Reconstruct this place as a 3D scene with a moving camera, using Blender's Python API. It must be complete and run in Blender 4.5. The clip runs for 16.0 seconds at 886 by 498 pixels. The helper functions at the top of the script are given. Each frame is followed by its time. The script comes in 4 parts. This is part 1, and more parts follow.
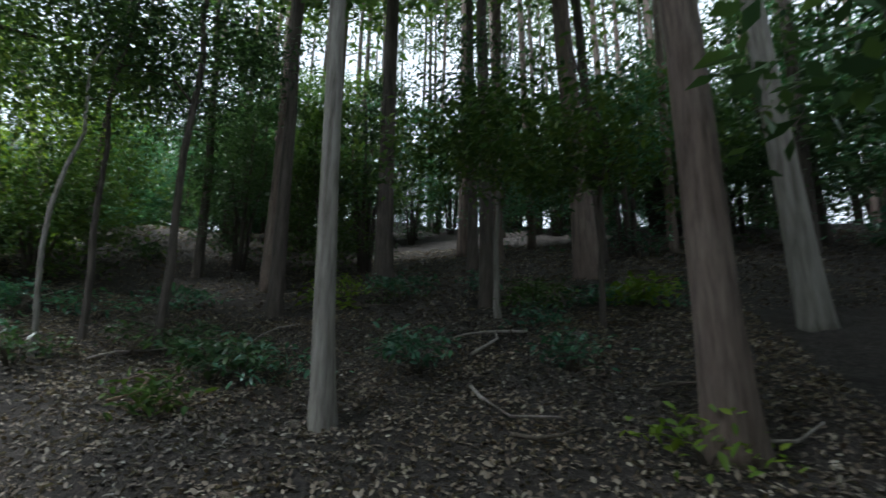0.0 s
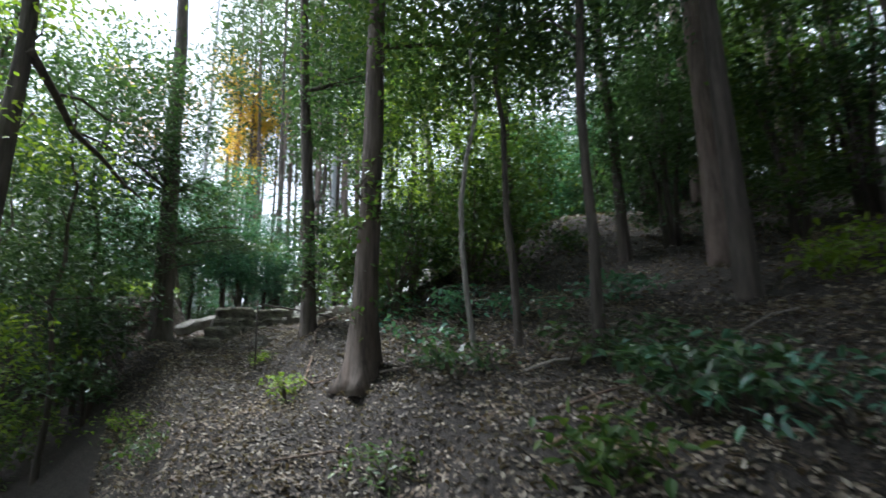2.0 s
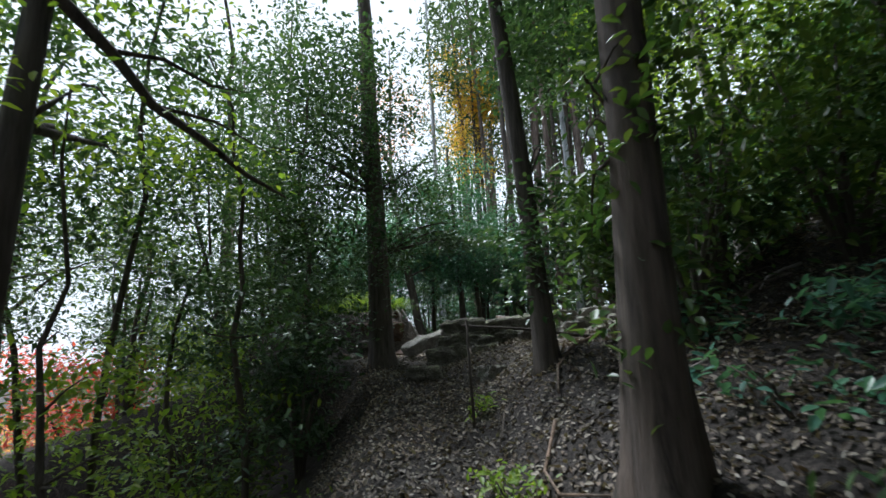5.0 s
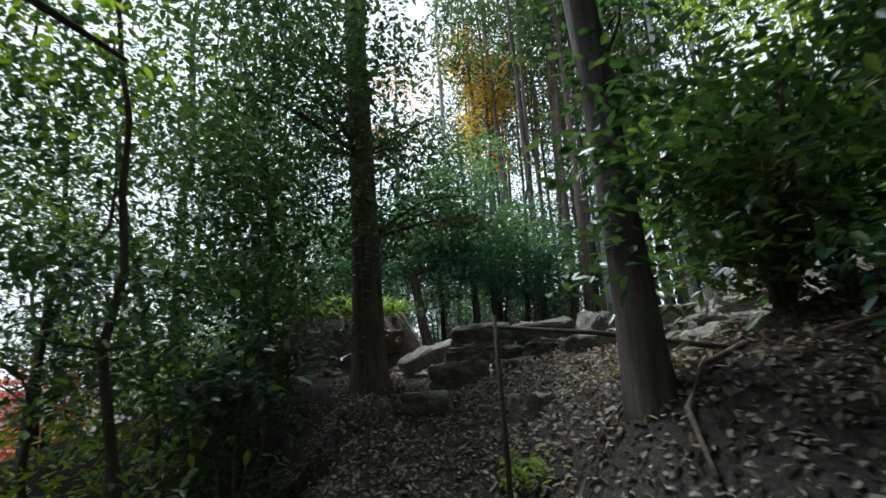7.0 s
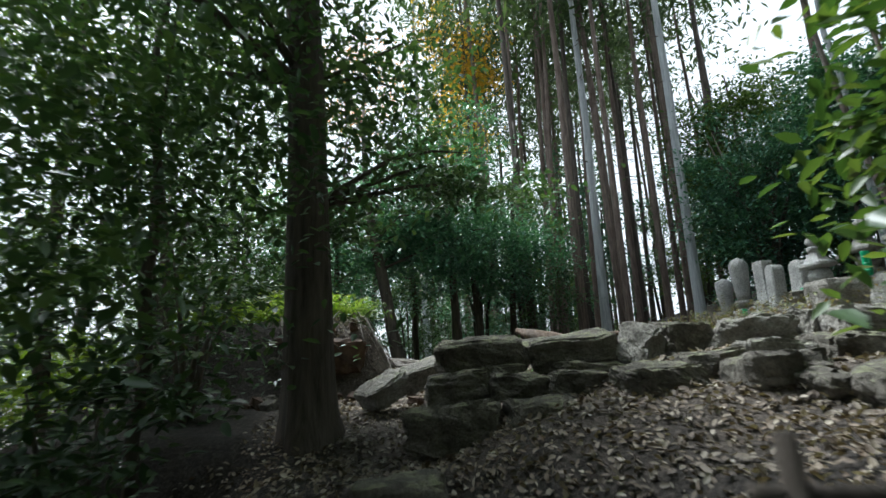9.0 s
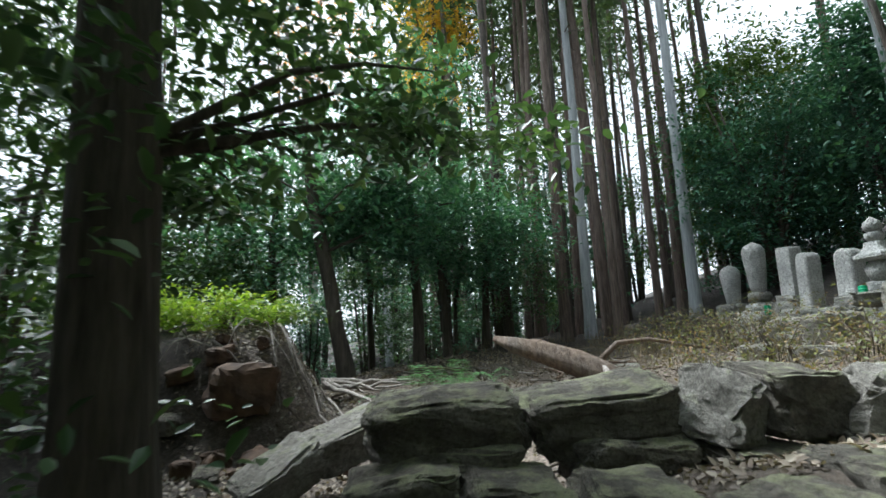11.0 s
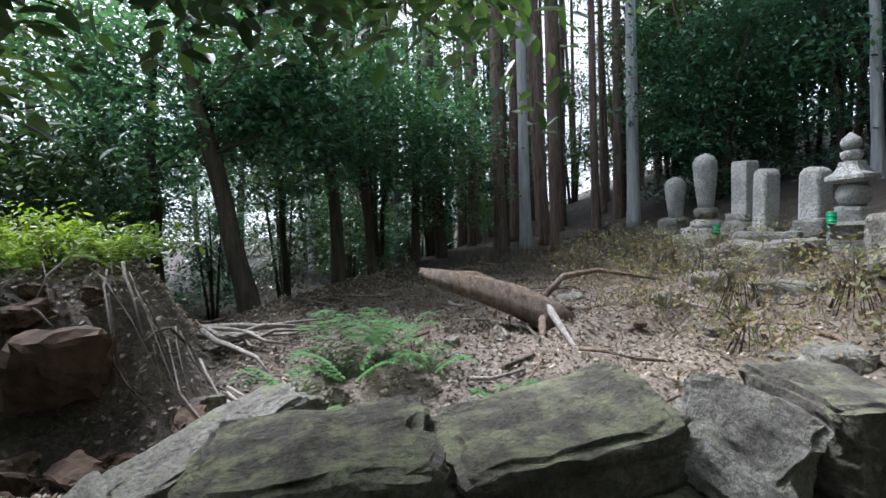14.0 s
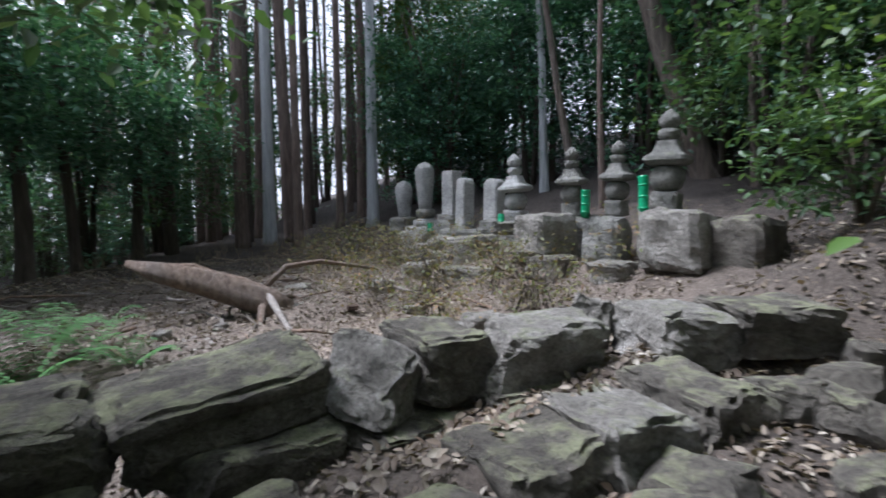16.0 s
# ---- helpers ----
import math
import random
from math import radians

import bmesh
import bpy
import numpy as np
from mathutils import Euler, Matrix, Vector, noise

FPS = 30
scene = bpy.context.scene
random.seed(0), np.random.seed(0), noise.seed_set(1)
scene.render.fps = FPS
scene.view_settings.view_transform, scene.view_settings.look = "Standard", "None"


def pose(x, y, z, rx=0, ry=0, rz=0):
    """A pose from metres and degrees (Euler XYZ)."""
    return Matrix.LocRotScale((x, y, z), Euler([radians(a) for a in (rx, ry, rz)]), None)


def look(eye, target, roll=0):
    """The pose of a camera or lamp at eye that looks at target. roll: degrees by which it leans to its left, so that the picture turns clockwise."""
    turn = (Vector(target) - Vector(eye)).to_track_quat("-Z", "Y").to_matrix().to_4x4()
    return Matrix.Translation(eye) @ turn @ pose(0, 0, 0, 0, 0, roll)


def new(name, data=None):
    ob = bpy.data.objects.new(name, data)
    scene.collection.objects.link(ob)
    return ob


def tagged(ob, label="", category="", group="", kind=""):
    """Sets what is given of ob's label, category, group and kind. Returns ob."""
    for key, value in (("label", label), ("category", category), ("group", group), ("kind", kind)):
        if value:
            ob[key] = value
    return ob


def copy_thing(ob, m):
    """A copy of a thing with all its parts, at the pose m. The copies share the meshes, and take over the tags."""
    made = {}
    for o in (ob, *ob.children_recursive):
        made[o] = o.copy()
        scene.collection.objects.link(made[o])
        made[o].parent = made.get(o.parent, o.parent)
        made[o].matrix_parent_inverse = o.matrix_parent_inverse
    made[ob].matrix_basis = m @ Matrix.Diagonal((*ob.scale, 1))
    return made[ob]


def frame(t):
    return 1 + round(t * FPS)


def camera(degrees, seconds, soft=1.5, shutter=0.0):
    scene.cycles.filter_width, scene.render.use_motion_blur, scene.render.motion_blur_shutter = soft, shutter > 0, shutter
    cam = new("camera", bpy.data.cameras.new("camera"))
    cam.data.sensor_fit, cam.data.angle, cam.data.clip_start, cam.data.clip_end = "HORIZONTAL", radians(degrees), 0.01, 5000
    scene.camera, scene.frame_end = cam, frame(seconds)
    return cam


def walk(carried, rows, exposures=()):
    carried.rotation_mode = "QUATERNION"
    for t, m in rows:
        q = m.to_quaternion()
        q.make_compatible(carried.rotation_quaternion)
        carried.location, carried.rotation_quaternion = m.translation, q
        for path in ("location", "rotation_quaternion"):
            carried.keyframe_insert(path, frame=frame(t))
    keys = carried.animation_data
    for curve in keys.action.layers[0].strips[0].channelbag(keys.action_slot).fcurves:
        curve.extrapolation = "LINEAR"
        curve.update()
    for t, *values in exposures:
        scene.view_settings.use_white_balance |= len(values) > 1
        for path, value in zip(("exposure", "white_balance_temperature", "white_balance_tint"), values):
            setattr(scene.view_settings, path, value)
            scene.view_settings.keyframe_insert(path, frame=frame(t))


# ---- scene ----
# ---- camera ----
cam = camera(82.8, 16.0, shutter=0.5)
walk(cam, [
 (0.0, pose(-2.373, -6.103, -0.776, 103.53, -0.40, -76.74)),
 (0.5, pose(-2.078, -5.951, -0.770, 102.95, -0.20, -69.60)),
 (1.0, pose(-1.726, -5.590, -0.788, 102.40, 0.00, -58.63)),
 (1.5, pose(-1.328, -5.191, -0.774, 102.30, 0.40, -41.19)),
 (2.0, pose(-0.979, -4.832, -0.589, 102.23, 0.70, -30.49)),
 (2.5, pose(-0.655, -4.472, -0.532, 102.42, 0.93, -25.06)),
 (3.0, pose(-0.346, -4.121, -0.468, 102.27, 1.25, -23.08)),
 (3.5, pose(-0.231, -3.643, -0.343, 102.30, 1.53, -18.98)),
 (4.0, pose(-0.111, -3.221, -0.226, 102.22, 1.85, -14.52)),
 (4.5, pose(-0.082, -2.778, -0.163, 101.99, 2.47, -6.80)),
 (5.0, pose(-0.088, -2.338, -0.098, 101.75, 2.83, -1.90)),
 (7.5, pose(0.005, 0.155, 0.005, 103.20, 2.80, -0.60)),
 (8.0, pose(-0.010, 0.605, 0.135, 103.10, 2.80, -3.20)),
 (8.5, pose(-0.095, 1.085, 0.190, 102.90, 2.60, -4.20)),
 (11.0, pose(0.205, 3.230, 0.685, 99.40, 2.60, -8.00)),
 (11.5, pose(0.280, 3.520, 0.725, 98.20, 2.40, -11.00)),
 (12.0, pose(0.375, 3.725, 0.785, 95.30, 2.30, -13.90)),
 (12.5, pose(0.500, 3.870, 0.930, 93.90, 2.30, -15.30)),
 (13.0, pose(0.535, 4.005, 0.920, 92.30, 2.20, -15.50)),
 (13.5, pose(0.535, 4.165, 0.945, 89.30, 2.20, -15.40)),
 (14.0, pose(0.515, 4.195, 0.985, 87.10, 2.30, -15.50)),
 (14.5, pose(0.555, 4.105, 0.995, 86.70, 2.20, -16.90)),
 (15.0, pose(0.630, 4.050, 0.980, 86.50, 1.90, -23.90)),
 (15.5, pose(0.660, 3.880, 0.925, 86.40, 1.30, -34.60)),
 (16.0, pose(0.645, 3.735, 0.930, 86.30, 0.80, -42.20)),
], exposures=[(0.0, 1.0, 5500, 5), (1.5, 1.05, 5500, 5), (2.0, 1.3, 5500, 9), (2.5, 1.25, 5500, 9), (3.5, 0.95, 5500, 8), (5.0, 0.55, 5500, 8), (8.5, 0.75, 5700, 4), (11.0, 1.0, 5650, 4), (12.0, 1.05, 5600, 7), (14.0, 1.0, 5580, 12), (16.0, 0.75, 5450, 16)])

# ---- light: bright overcast afternoon, open sky down the slope ----
SUN_AZ, SUN_EL = 36.0, 61.0
world = bpy.data.worlds.new("sky")
scene.world = world
world.use_nodes = True
wn = world.node_tree
sky = wn.nodes.new("ShaderNodeTexSky")
sky.sky_type = "NISHITA"
sky.sun_disc = False
sky.sun_elevation = radians(SUN_EL)
sky.sun_rotation = radians(-SUN_AZ)
sky.air_density, sky.dust_density, sky.ozone_density = 1.0, 4.0, 1.0
veil = wn.nodes.new("ShaderNodeMix")
veil.data_type = "RGBA"
veil.inputs[0].default_value = 0.8
veil.inputs[7].default_value = (12.0, 12.0, 12.0, 1)
wn.links.new(sky.outputs[0], veil.inputs[6])
wn.links.new(veil.outputs[2], wn.nodes["Background"].inputs[0])
wn.nodes["Background"].inputs[1].default_value = 0.078
sun = new("sun", bpy.data.lights.new("sun", "SUN"))
sun.data.energy, sun.data.angle, sun.data.color = 5.0, radians(22), (1.0, 0.96, 0.9)
sun_way = Vector((-math.sin(radians(SUN_AZ)) * math.cos(radians(SUN_EL)), math.cos(radians(SUN_AZ)) * math.cos(radians(SUN_EL)), math.sin(radians(SUN_EL))))
sun.matrix_world = look(sun_way * 60, (0, 0, 0))

# ---- materials ----


def shader(name):
    m = bpy.data.materials.new(name)
    m.use_nodes = True
    return m, m.node_tree, m.node_tree.nodes["Principled BSDF"]


def link(nt, a, b):
    nt.links.new(a, b)


def noise_node(nt, scale, detail=5.0, stretch=None, rough=0.6):
    tc = nt.nodes.new("ShaderNodeTexCoord")
    out = tc.outputs["Object"]
    if stretch:
        mp = nt.nodes.new("ShaderNodeMapping")
        mp.inputs["Scale"].default_value = stretch
        link(nt, out, mp.inputs["Vector"])
        out = mp.outputs[0]
    n = nt.nodes.new("ShaderNodeTexNoise")
    n.inputs["Scale"].default_value = scale
    n.inputs["Detail"].default_value = detail
    n.inputs["Roughness"].default_value = rough
    link(nt, out, n.inputs["Vector"])
    return n.outputs["Fac"]


def ramp(nt, fac, *stops):
    r = nt.nodes.new("ShaderNodeValToRGB")
    while len(r.color_ramp.elements) < len(stops):
        r.color_ramp.elements.new(0.5)
    for e, (p, c) in zip(r.color_ramp.elements, stops):
        e.position, e.color = p, (*c, 1)
    link(nt, fac, r.inputs[0])
    return r.outputs[0]


def mix(nt, fac, a, b, how="MIX"):
    n = nt.nodes.new("ShaderNodeMix")
    n.data_type, n.blend_type = "RGBA", how
    if isinstance(fac, float):
        n.inputs[0].default_value = fac
    else:
        link(nt, fac, n.inputs[0])
    link(nt, a, n.inputs[6])
    link(nt, b, n.inputs[7])
    return n.outputs[2]


def bump(nt, p, height, strength, dist=0.02):
    b = nt.nodes.new("ShaderNodeBump")
    b.inputs["Strength"].default_value, b.inputs["Distance"].default_value = strength, dist
    link(nt, height, b.inputs["Height"])
    link(nt, b.outputs[0], p.inputs["Normal"])


def bark(name, dark, light, patch, scale=9.0, lichen=0.0):
    m, nt, p = shader(name)
    streak = noise_node(nt, scale, 8, (2.2, 2.2, 0.22), 0.7)
    large = noise_node(nt, 1.7, 4, (1, 1, 0.5))
    c = ramp(nt, streak, (0.33, dark), (0.62, light))
    c2 = ramp(nt, streak, (0.3, dark), (0.7, patch))
    c = mix(nt, ramp(nt, large, (0.42, (0, 0, 0)), (0.62, (1, 1, 1))), c, c2)
    link(nt, c, p.inputs["Base Color"])
    p.inputs["Roughness"].default_value = 0.9
    bump(nt, p, streak, 0.9, 0.03)
    return m


def leaf(name, colours, gloss=0.42, through_light=0.35):
    """Leaf blades: each leaf takes a shade of its own; light shines through a little."""
    m, nt, p = shader(name)
    geo = nt.nodes.new("ShaderNodeNewGeometry")
    stops = [(i / max(1, len(colours) - 1), c) for i, c in enumerate(colours)]
    c = ramp(nt, geo.outputs["Random Per Island"], *stops)
    blotch = ramp(nt, noise_node(nt, 1.1, 3), (0.3, (0.55, 0.6, 0.6)), (0.7, (1.25, 1.2, 1.0)))
    c = mix(nt, 1.0, c, blotch, "MULTIPLY")
    link(nt, c, p.inputs["Base Color"])
    p.inputs["Roughness"].default_value = gloss
    tr = nt.nodes.new("ShaderNodeBsdfTranslucent")
    warm = nt.nodes.new("ShaderNodeMix")
    warm.data_type, warm.blend_type = "RGBA", "MULTIPLY"
    warm.inputs[0].default_value = 1.0
    link(nt, c, warm.inputs[6])
    warm.inputs[7].default_value = (1.6, 1.6, 0.75, 1)
    link(nt, warm.outputs[2], tr.inputs["Color"])
    ms = nt.nodes.new("ShaderNodeMixShader")
    ms.inputs[0].default_value = through_light
    link(nt, p.outputs[0], ms.inputs[1])
    link(nt, tr.outputs[0], ms.inputs[2])
    link(nt, ms.outputs[0], nt.nodes["Material Output"].inputs[0])
    return m


def stone(name, dark, mid, pale, moss, moss_at=0.55, scale=5.0):
    """Rough stone: grain, large stains, lichen and moss that sits on faces turned up."""
    m, nt, p = shader(name)
    big = noise_node(nt, scale, 6)
    grain = noise_node(nt, 45.0, 6, None, 0.75)
    c = ramp(nt, big, (0.3, dark), (0.52, mid), (0.72, pale))
    speck = ramp(nt, grain, (0.34, (0.5, 0.5, 0.5)), (0.5, (0.92, 0.92, 0.92)), (0.68, (1.28, 1.28, 1.28)))
    c = mix(nt, 1.0, c, speck, "MULTIPLY")
    green = ramp(nt, grain, (0.3, tuple(v * 0.6 for v in moss)), (0.7, moss))
    geo = nt.nodes.new("ShaderNodeNewGeometry")
    sep = nt.nodes.new("ShaderNodeSeparateXYZ")
    link(nt, geo.outputs["Normal"], sep.inputs[0])
    ad = nt.nodes.new("ShaderNodeMath")
    ad.operation = "MULTIPLY_ADD"
    link(nt, sep.outputs["Z"], ad.inputs[0])
    ad.inputs[1].default_value = 0.25
    link(nt, noise_node(nt, 7.0, 5), ad.inputs[2])
    where = ramp(nt, ad.outputs[0], (moss_at, (0, 0, 0)), (moss_at + 0.16, (1, 1, 1)))
    c = mix(nt, where, c, green)
    link(nt, c, p.inputs["Base Color"])
    p.inputs["Roughness"].default_value = 0.92
    mx = nt.nodes.new("ShaderNodeMath")
    mx.operation = "MULTIPLY_ADD"
    link(nt, grain, mx.inputs[0])
    mx.inputs[1].default_value = 0.45
    link(nt, noise_node(nt, 14.0, 9, None, 0.7), mx.inputs[2])
    bump(nt, p, mx.outputs[0], 1.0, 0.07)
    return m


def plain(name, a, b, scale, rough=0.7, bumpy=0.4, stretch=None):
    m, nt, p = shader(name)
    n = noise_node(nt, scale, 6, stretch)
    link(nt, ramp(nt, n, (0.35, a), (0.65, b)), p.inputs["Base Color"])
    p.inputs["Roughness"].default_value = rough
    bump(nt, p, n, bumpy, 0.02)
    return m


def soil_material():
    """Forest floor: dark humus, brown leaf mould, pale sandy earth where the terrace is washed out."""
    m, nt, p = shader("forest_floor")
    fine = noise_node(nt, 38.0, 8, None, 0.75)
    mid = noise_node(nt, 6.0, 6)
    big = noise_node(nt, 0.9, 4)
    c = ramp(nt, fine, (0.32, (0.013, 0.011, 0.009)), (0.5, (0.04, 0.033, 0.028)), (0.68, (0.13, 0.11, 0.096)))
    sand = ramp(nt, fine, (0.3, (0.14, 0.112, 0.09)), (0.7, (0.42, 0.355, 0.295)))
    sep = nt.nodes.new("ShaderNodeSeparateXYZ")
    tc = nt.nodes.new("ShaderNodeTexCoord")
    link(nt, tc.outputs["Object"], sep.inputs[0])
    far = nt.nodes.new("ShaderNodeVectorMath")
    far.operation = "DISTANCE"
    link(nt, tc.outputs["Object"], far.inputs[0])
    far.inputs[1].default_value = (2.8, 7.3, 0.2)
    ad = nt.nodes.new("ShaderNodeMath")
    ad.operation = "MULTIPLY_ADD"
    link(nt, mid, ad.inputs[0])
    ad.inputs[1].default_value = 2.6
    link(nt, far.outputs["Value"], ad.inputs[2])
    where = ramp(nt, ad.outputs[0], (0.0, (1, 1, 1)), (1.0, (0, 0, 0)))
    div = nt.nodes.new("ShaderNodeMapRange")
    div.inputs["From Min"].default_value, div.inputs["From Max"].default_value = 2.6, 5.6
    div.inputs["To Min"].default_value, div.inputs["To Max"].default_value = 1.0, 0.0
    link(nt, ad.outputs[0], div.inputs["Value"])
    c = mix(nt, div.outputs[0], c, sand)
    shade = ramp(nt, big, (0.35, (0.7, 0.68, 0.66)), (0.65, (1.15, 1.12, 1.1)))
    c = mix(nt, 1.0, c, shade, "MULTIPLY")
    link(nt, c, p.inputs["Base Color"])
    p.inputs["Roughness"].default_value = 0.95
    mx = nt.nodes.new("ShaderNodeMath")
    mx.operation = "ADD"
    link(nt, fine, mx.inputs[0])
    link(nt, mid, mx.inputs[1])
    bump(nt, p, mx.outputs[0], 1.0, 0.04)
    return m


SOIL = soil_material()
EARTH = plain("bank_earth", (0.035, 0.022, 0.015), (0.11, 0.068, 0.044), 7.0, 0.95, 0.9)
BARK_GREY = bark("grey_bark", (0.11, 0.095, 0.08), (0.3, 0.275, 0.245), (0.38, 0.36, 0.33))
BARK_DARK = bark("dark_bark", (0.03, 0.024, 0.02), (0.1, 0.08, 0.066), (0.15, 0.125, 0.105))
BARK_BROWN = bark("brown_bark", (0.045, 0.035, 0.028), (0.17, 0.135, 0.11), (0.22, 0.19, 0.165))
BARK_MOULD = bark("brown_buttress_bark", (0.025, 0.019, 0.015), (0.12, 0.09, 0.07), (0.17, 0.135, 0.11), 6.0)
BARK_CEDAR = bark("cedar_bark", (0.06, 0.042, 0.035), (0.19, 0.14, 0.115), (0.25, 0.2, 0.17), 12.0)
BARK_PALE = bark("pale_bark", (0.22, 0.23, 0.24), (0.45, 0.47, 0.48), (0.55, 0.56, 0.57), 6.0)
TWIG = bark("twig_bark", (0.05, 0.04, 0.03), (0.14, 0.115, 0.09), (0.18, 0.15, 0.12), 14.0)
DEADWOOD = bark("dead_wood", (0.07, 0.045, 0.03), (0.28, 0.19, 0.13), (0.24, 0.2, 0.17), 10.0)
ROOTWOOD = bark("bleached_root", (0.2, 0.17, 0.15), (0.45, 0.41, 0.37), (0.36, 0.33, 0.3), 14.0)
LEAF_DARK = leaf("dark_green_leaf", [(0.035, 0.075, 0.04), (0.05, 0.1, 0.05), (0.07, 0.13, 0.06), (0.1, 0.165, 0.07)], 0.36, 0.25)
LEAF_TEAL = leaf("blue_green_leaf", [(0.045, 0.12, 0.095), (0.07, 0.17, 0.135), (0.11, 0.24, 0.19), (0.085, 0.2, 0.115)], 0.28, 0.3)
LEAF_MID = leaf("mid_green_leaf", [(0.045, 0.095, 0.03), (0.065, 0.125, 0.035), (0.09, 0.15, 0.04), (0.13, 0.18, 0.05)], 0.4, 0.33)
LEAF_LIME = leaf("yellow_green_leaf", [(0.13, 0.22, 0.03), (0.18, 0.28, 0.04), (0.25, 0.32, 0.05)], 0.5, 0.45)
LEAF_YELLOW = leaf("autumn_yellow_leaf", [(0.5, 0.34, 0.05), (0.6, 0.42, 0.07), (0.55, 0.28, 0.06), (0.4, 0.36, 0.08)], 0.6, 0.6)
LEAF_ORANGE = leaf("autumn_orange_leaf", [(0.5, 0.22, 0.12), (0.55, 0.3, 0.18), (0.45, 0.17, 0.1)], 0.6, 0.6)
LEAF_RED = leaf("maple_red_leaf", [(0.5, 0.05, 0.05), (0.6, 0.1, 0.08), (0.45, 0.12, 0.06)], 0.6, 0.45)
LEAF_CEDAR = leaf("cedar_needles", [(0.05, 0.085, 0.05), (0.07, 0.11, 0.06), (0.09, 0.135, 0.075)], 0.6, 0.3)
LEAF_DRY = leaf("dry_leaf", [(0.07, 0.05, 0.04), (0.15, 0.115, 0.095), (0.27, 0.23, 0.2), (0.12, 0.085, 0.065), (0.42, 0.38, 0.35)], 0.7, 0.1)
STRAW = leaf("dry_stem", [(0.14, 0.115, 0.095), (0.26, 0.215, 0.18), (0.19, 0.15, 0.13), (0.15, 0.15, 0.09)], 0.8, 0.1)
# moss set pale: part of the light on stone tops is in its colour
ROCK = stone("wall_rock", (0.09, 0.08, 0.065), (0.17, 0.153, 0.125), (0.3, 0.275, 0.225), (0.37, 0.38, 0.23), 0.7)
ROCK_PALE = stone("pale_rock", (0.19, 0.175, 0.15), (0.32, 0.3, 0.265), (0.5, 0.48, 0.44), (0.33, 0.34, 0.22), 0.72)
GRANITE = stone("weathered_granite", (0.34, 0.34, 0.325), (0.5, 0.5, 0.48), (0.64, 0.64, 0.62), (0.3, 0.33, 0.26), 0.8, 4.0)
GRANITE_DARK = stone("lichened_granite", (0.14, 0.14, 0.125), (0.25, 0.245, 0.22), (0.4, 0.39, 0.36), (0.26, 0.27, 0.2), 0.74, 5.0)
GREEN_PLASTIC = plain("green_plastic", (0.01, 0.24, 0.1), (0.02, 0.36, 0.16), 20.0, 0.35, 0.05)


# ---- lie of the land ----
def smooth(a, b, v):
    u = min(1.0, max(0.0, (v - a) / (b - a)))
    return u * u * (3 - 2 * u)


def path_x(y):
    """Middle line of the trodden path."""
    return -0.15 + 0.52 * min(0.0, y + 2.0) - 0.35 * smooth(3.4, 5.2, y)


def ground_z(x, y):
    """Height of the bare ground: path along a wooded slope, then a terrace behind a low wall."""
    d = x - path_x(y)
    zp = -1.17 + 0.2 * max(-14.0, min(y, 4.2))
    right = 0.45 * smooth(0.3, 1.3, d) + 0.27 * max(0.0, d - 0.6)
    right *= 1 - 0.55 * smooth(2.0, 3.8, y) * smooth(6.2, 3.4, d)
    right += 0.12 * max(0.0, d - 2.4) * smooth(4.0, 1.0, y)
    right = min(right, 5.2 + 0.06 * d)
    left = -0.9 * max(0.0, -d - 0.55) - 0.25 * smooth(0.3, 0.8, -d)
    left = max(left, -3.6 + 0.03 * d)
    low = zp + right + left
    s = x - 3.1 - 0.33 * (y - 6.0)
    high = 0.05 * (min(y, 22.0) - 6.0) + 0.3 * max(0.0, min(s, 12.0)) - 0.3 * max(0.0, min(-x - 2.6, 9.0))
    high -= 0.16 * smooth(1.9, 0.6, x) * smooth(8.2, 6.8, y)
    bank = smooth(-0.05, -0.6, x + 0.22 * (y - 7.6)) * smooth(6.9, 7.5, y) * smooth(-4.5, -2.6, x)
    high += 0.72 * bank * smooth(12.0, 9.0, y)
    crest = -0.815 * (x - 0.4) + 0.58 * (y - 9.7)
    high -= 0.8 * smooth(0.0, 2.6, crest) * smooth(7.6, 9.6, y)
    high += 0.13 * math.exp(-((x - 2.85) ** 2 + (y - 7.95) ** 2) / 0.3)
    w = smooth(4.75, 5.45, y + 0.35 * max(0.0, min(x - 2.6, 2.5)))
    ledge = 0.13 * smooth(4.5, 4.8, y) * smooth(5.6, 5.3, y) * smooth(0.8, 1.4, x) * smooth(4.0, 3.0, x)
    spur = 0.6 * math.exp(-((x - 5.6) / 2.3) ** 2 - ((y - 2.3) / 1.3) ** 2)
    return low + (high - low) * w + ledge + spur


def relief(x, y):
    """Small hollows and humps; rougher on the washed-out terrace."""
    v = Vector((x, y, 0))
    z = 0.05 * noise.noise(v * 1.3) + 0.03 * noise.noise(v * 3.7) + 0.018 * noise.noise(v * 9.0)
    return z + smooth(5.8, 6.6, y) * (0.05 * noise.noise(v * 2.6) + 0.03 * noise.noise(v * 6.0))


# ---- building blocks ----


def mesh_from(name, verts, faces, material, smooth_shade=False):
    me = bpy.data.meshes.new(name)
    me.from_pydata(verts, [], faces)
    me.materials.append(material)
    if smooth_shade:
        me.polygons.foreach_set("use_smooth", [True] * len(me.polygons))
    me.update()
    return me


def part(name, me, parent, label=""):
    ob = new(name, me)
    ob.parent = parent
    return tagged(ob, label)


def thing(name, place, label, category, group="", kind=""):
    ob = new(name)
    ob.location = place
    return tagged(ob, label, category, group, kind)


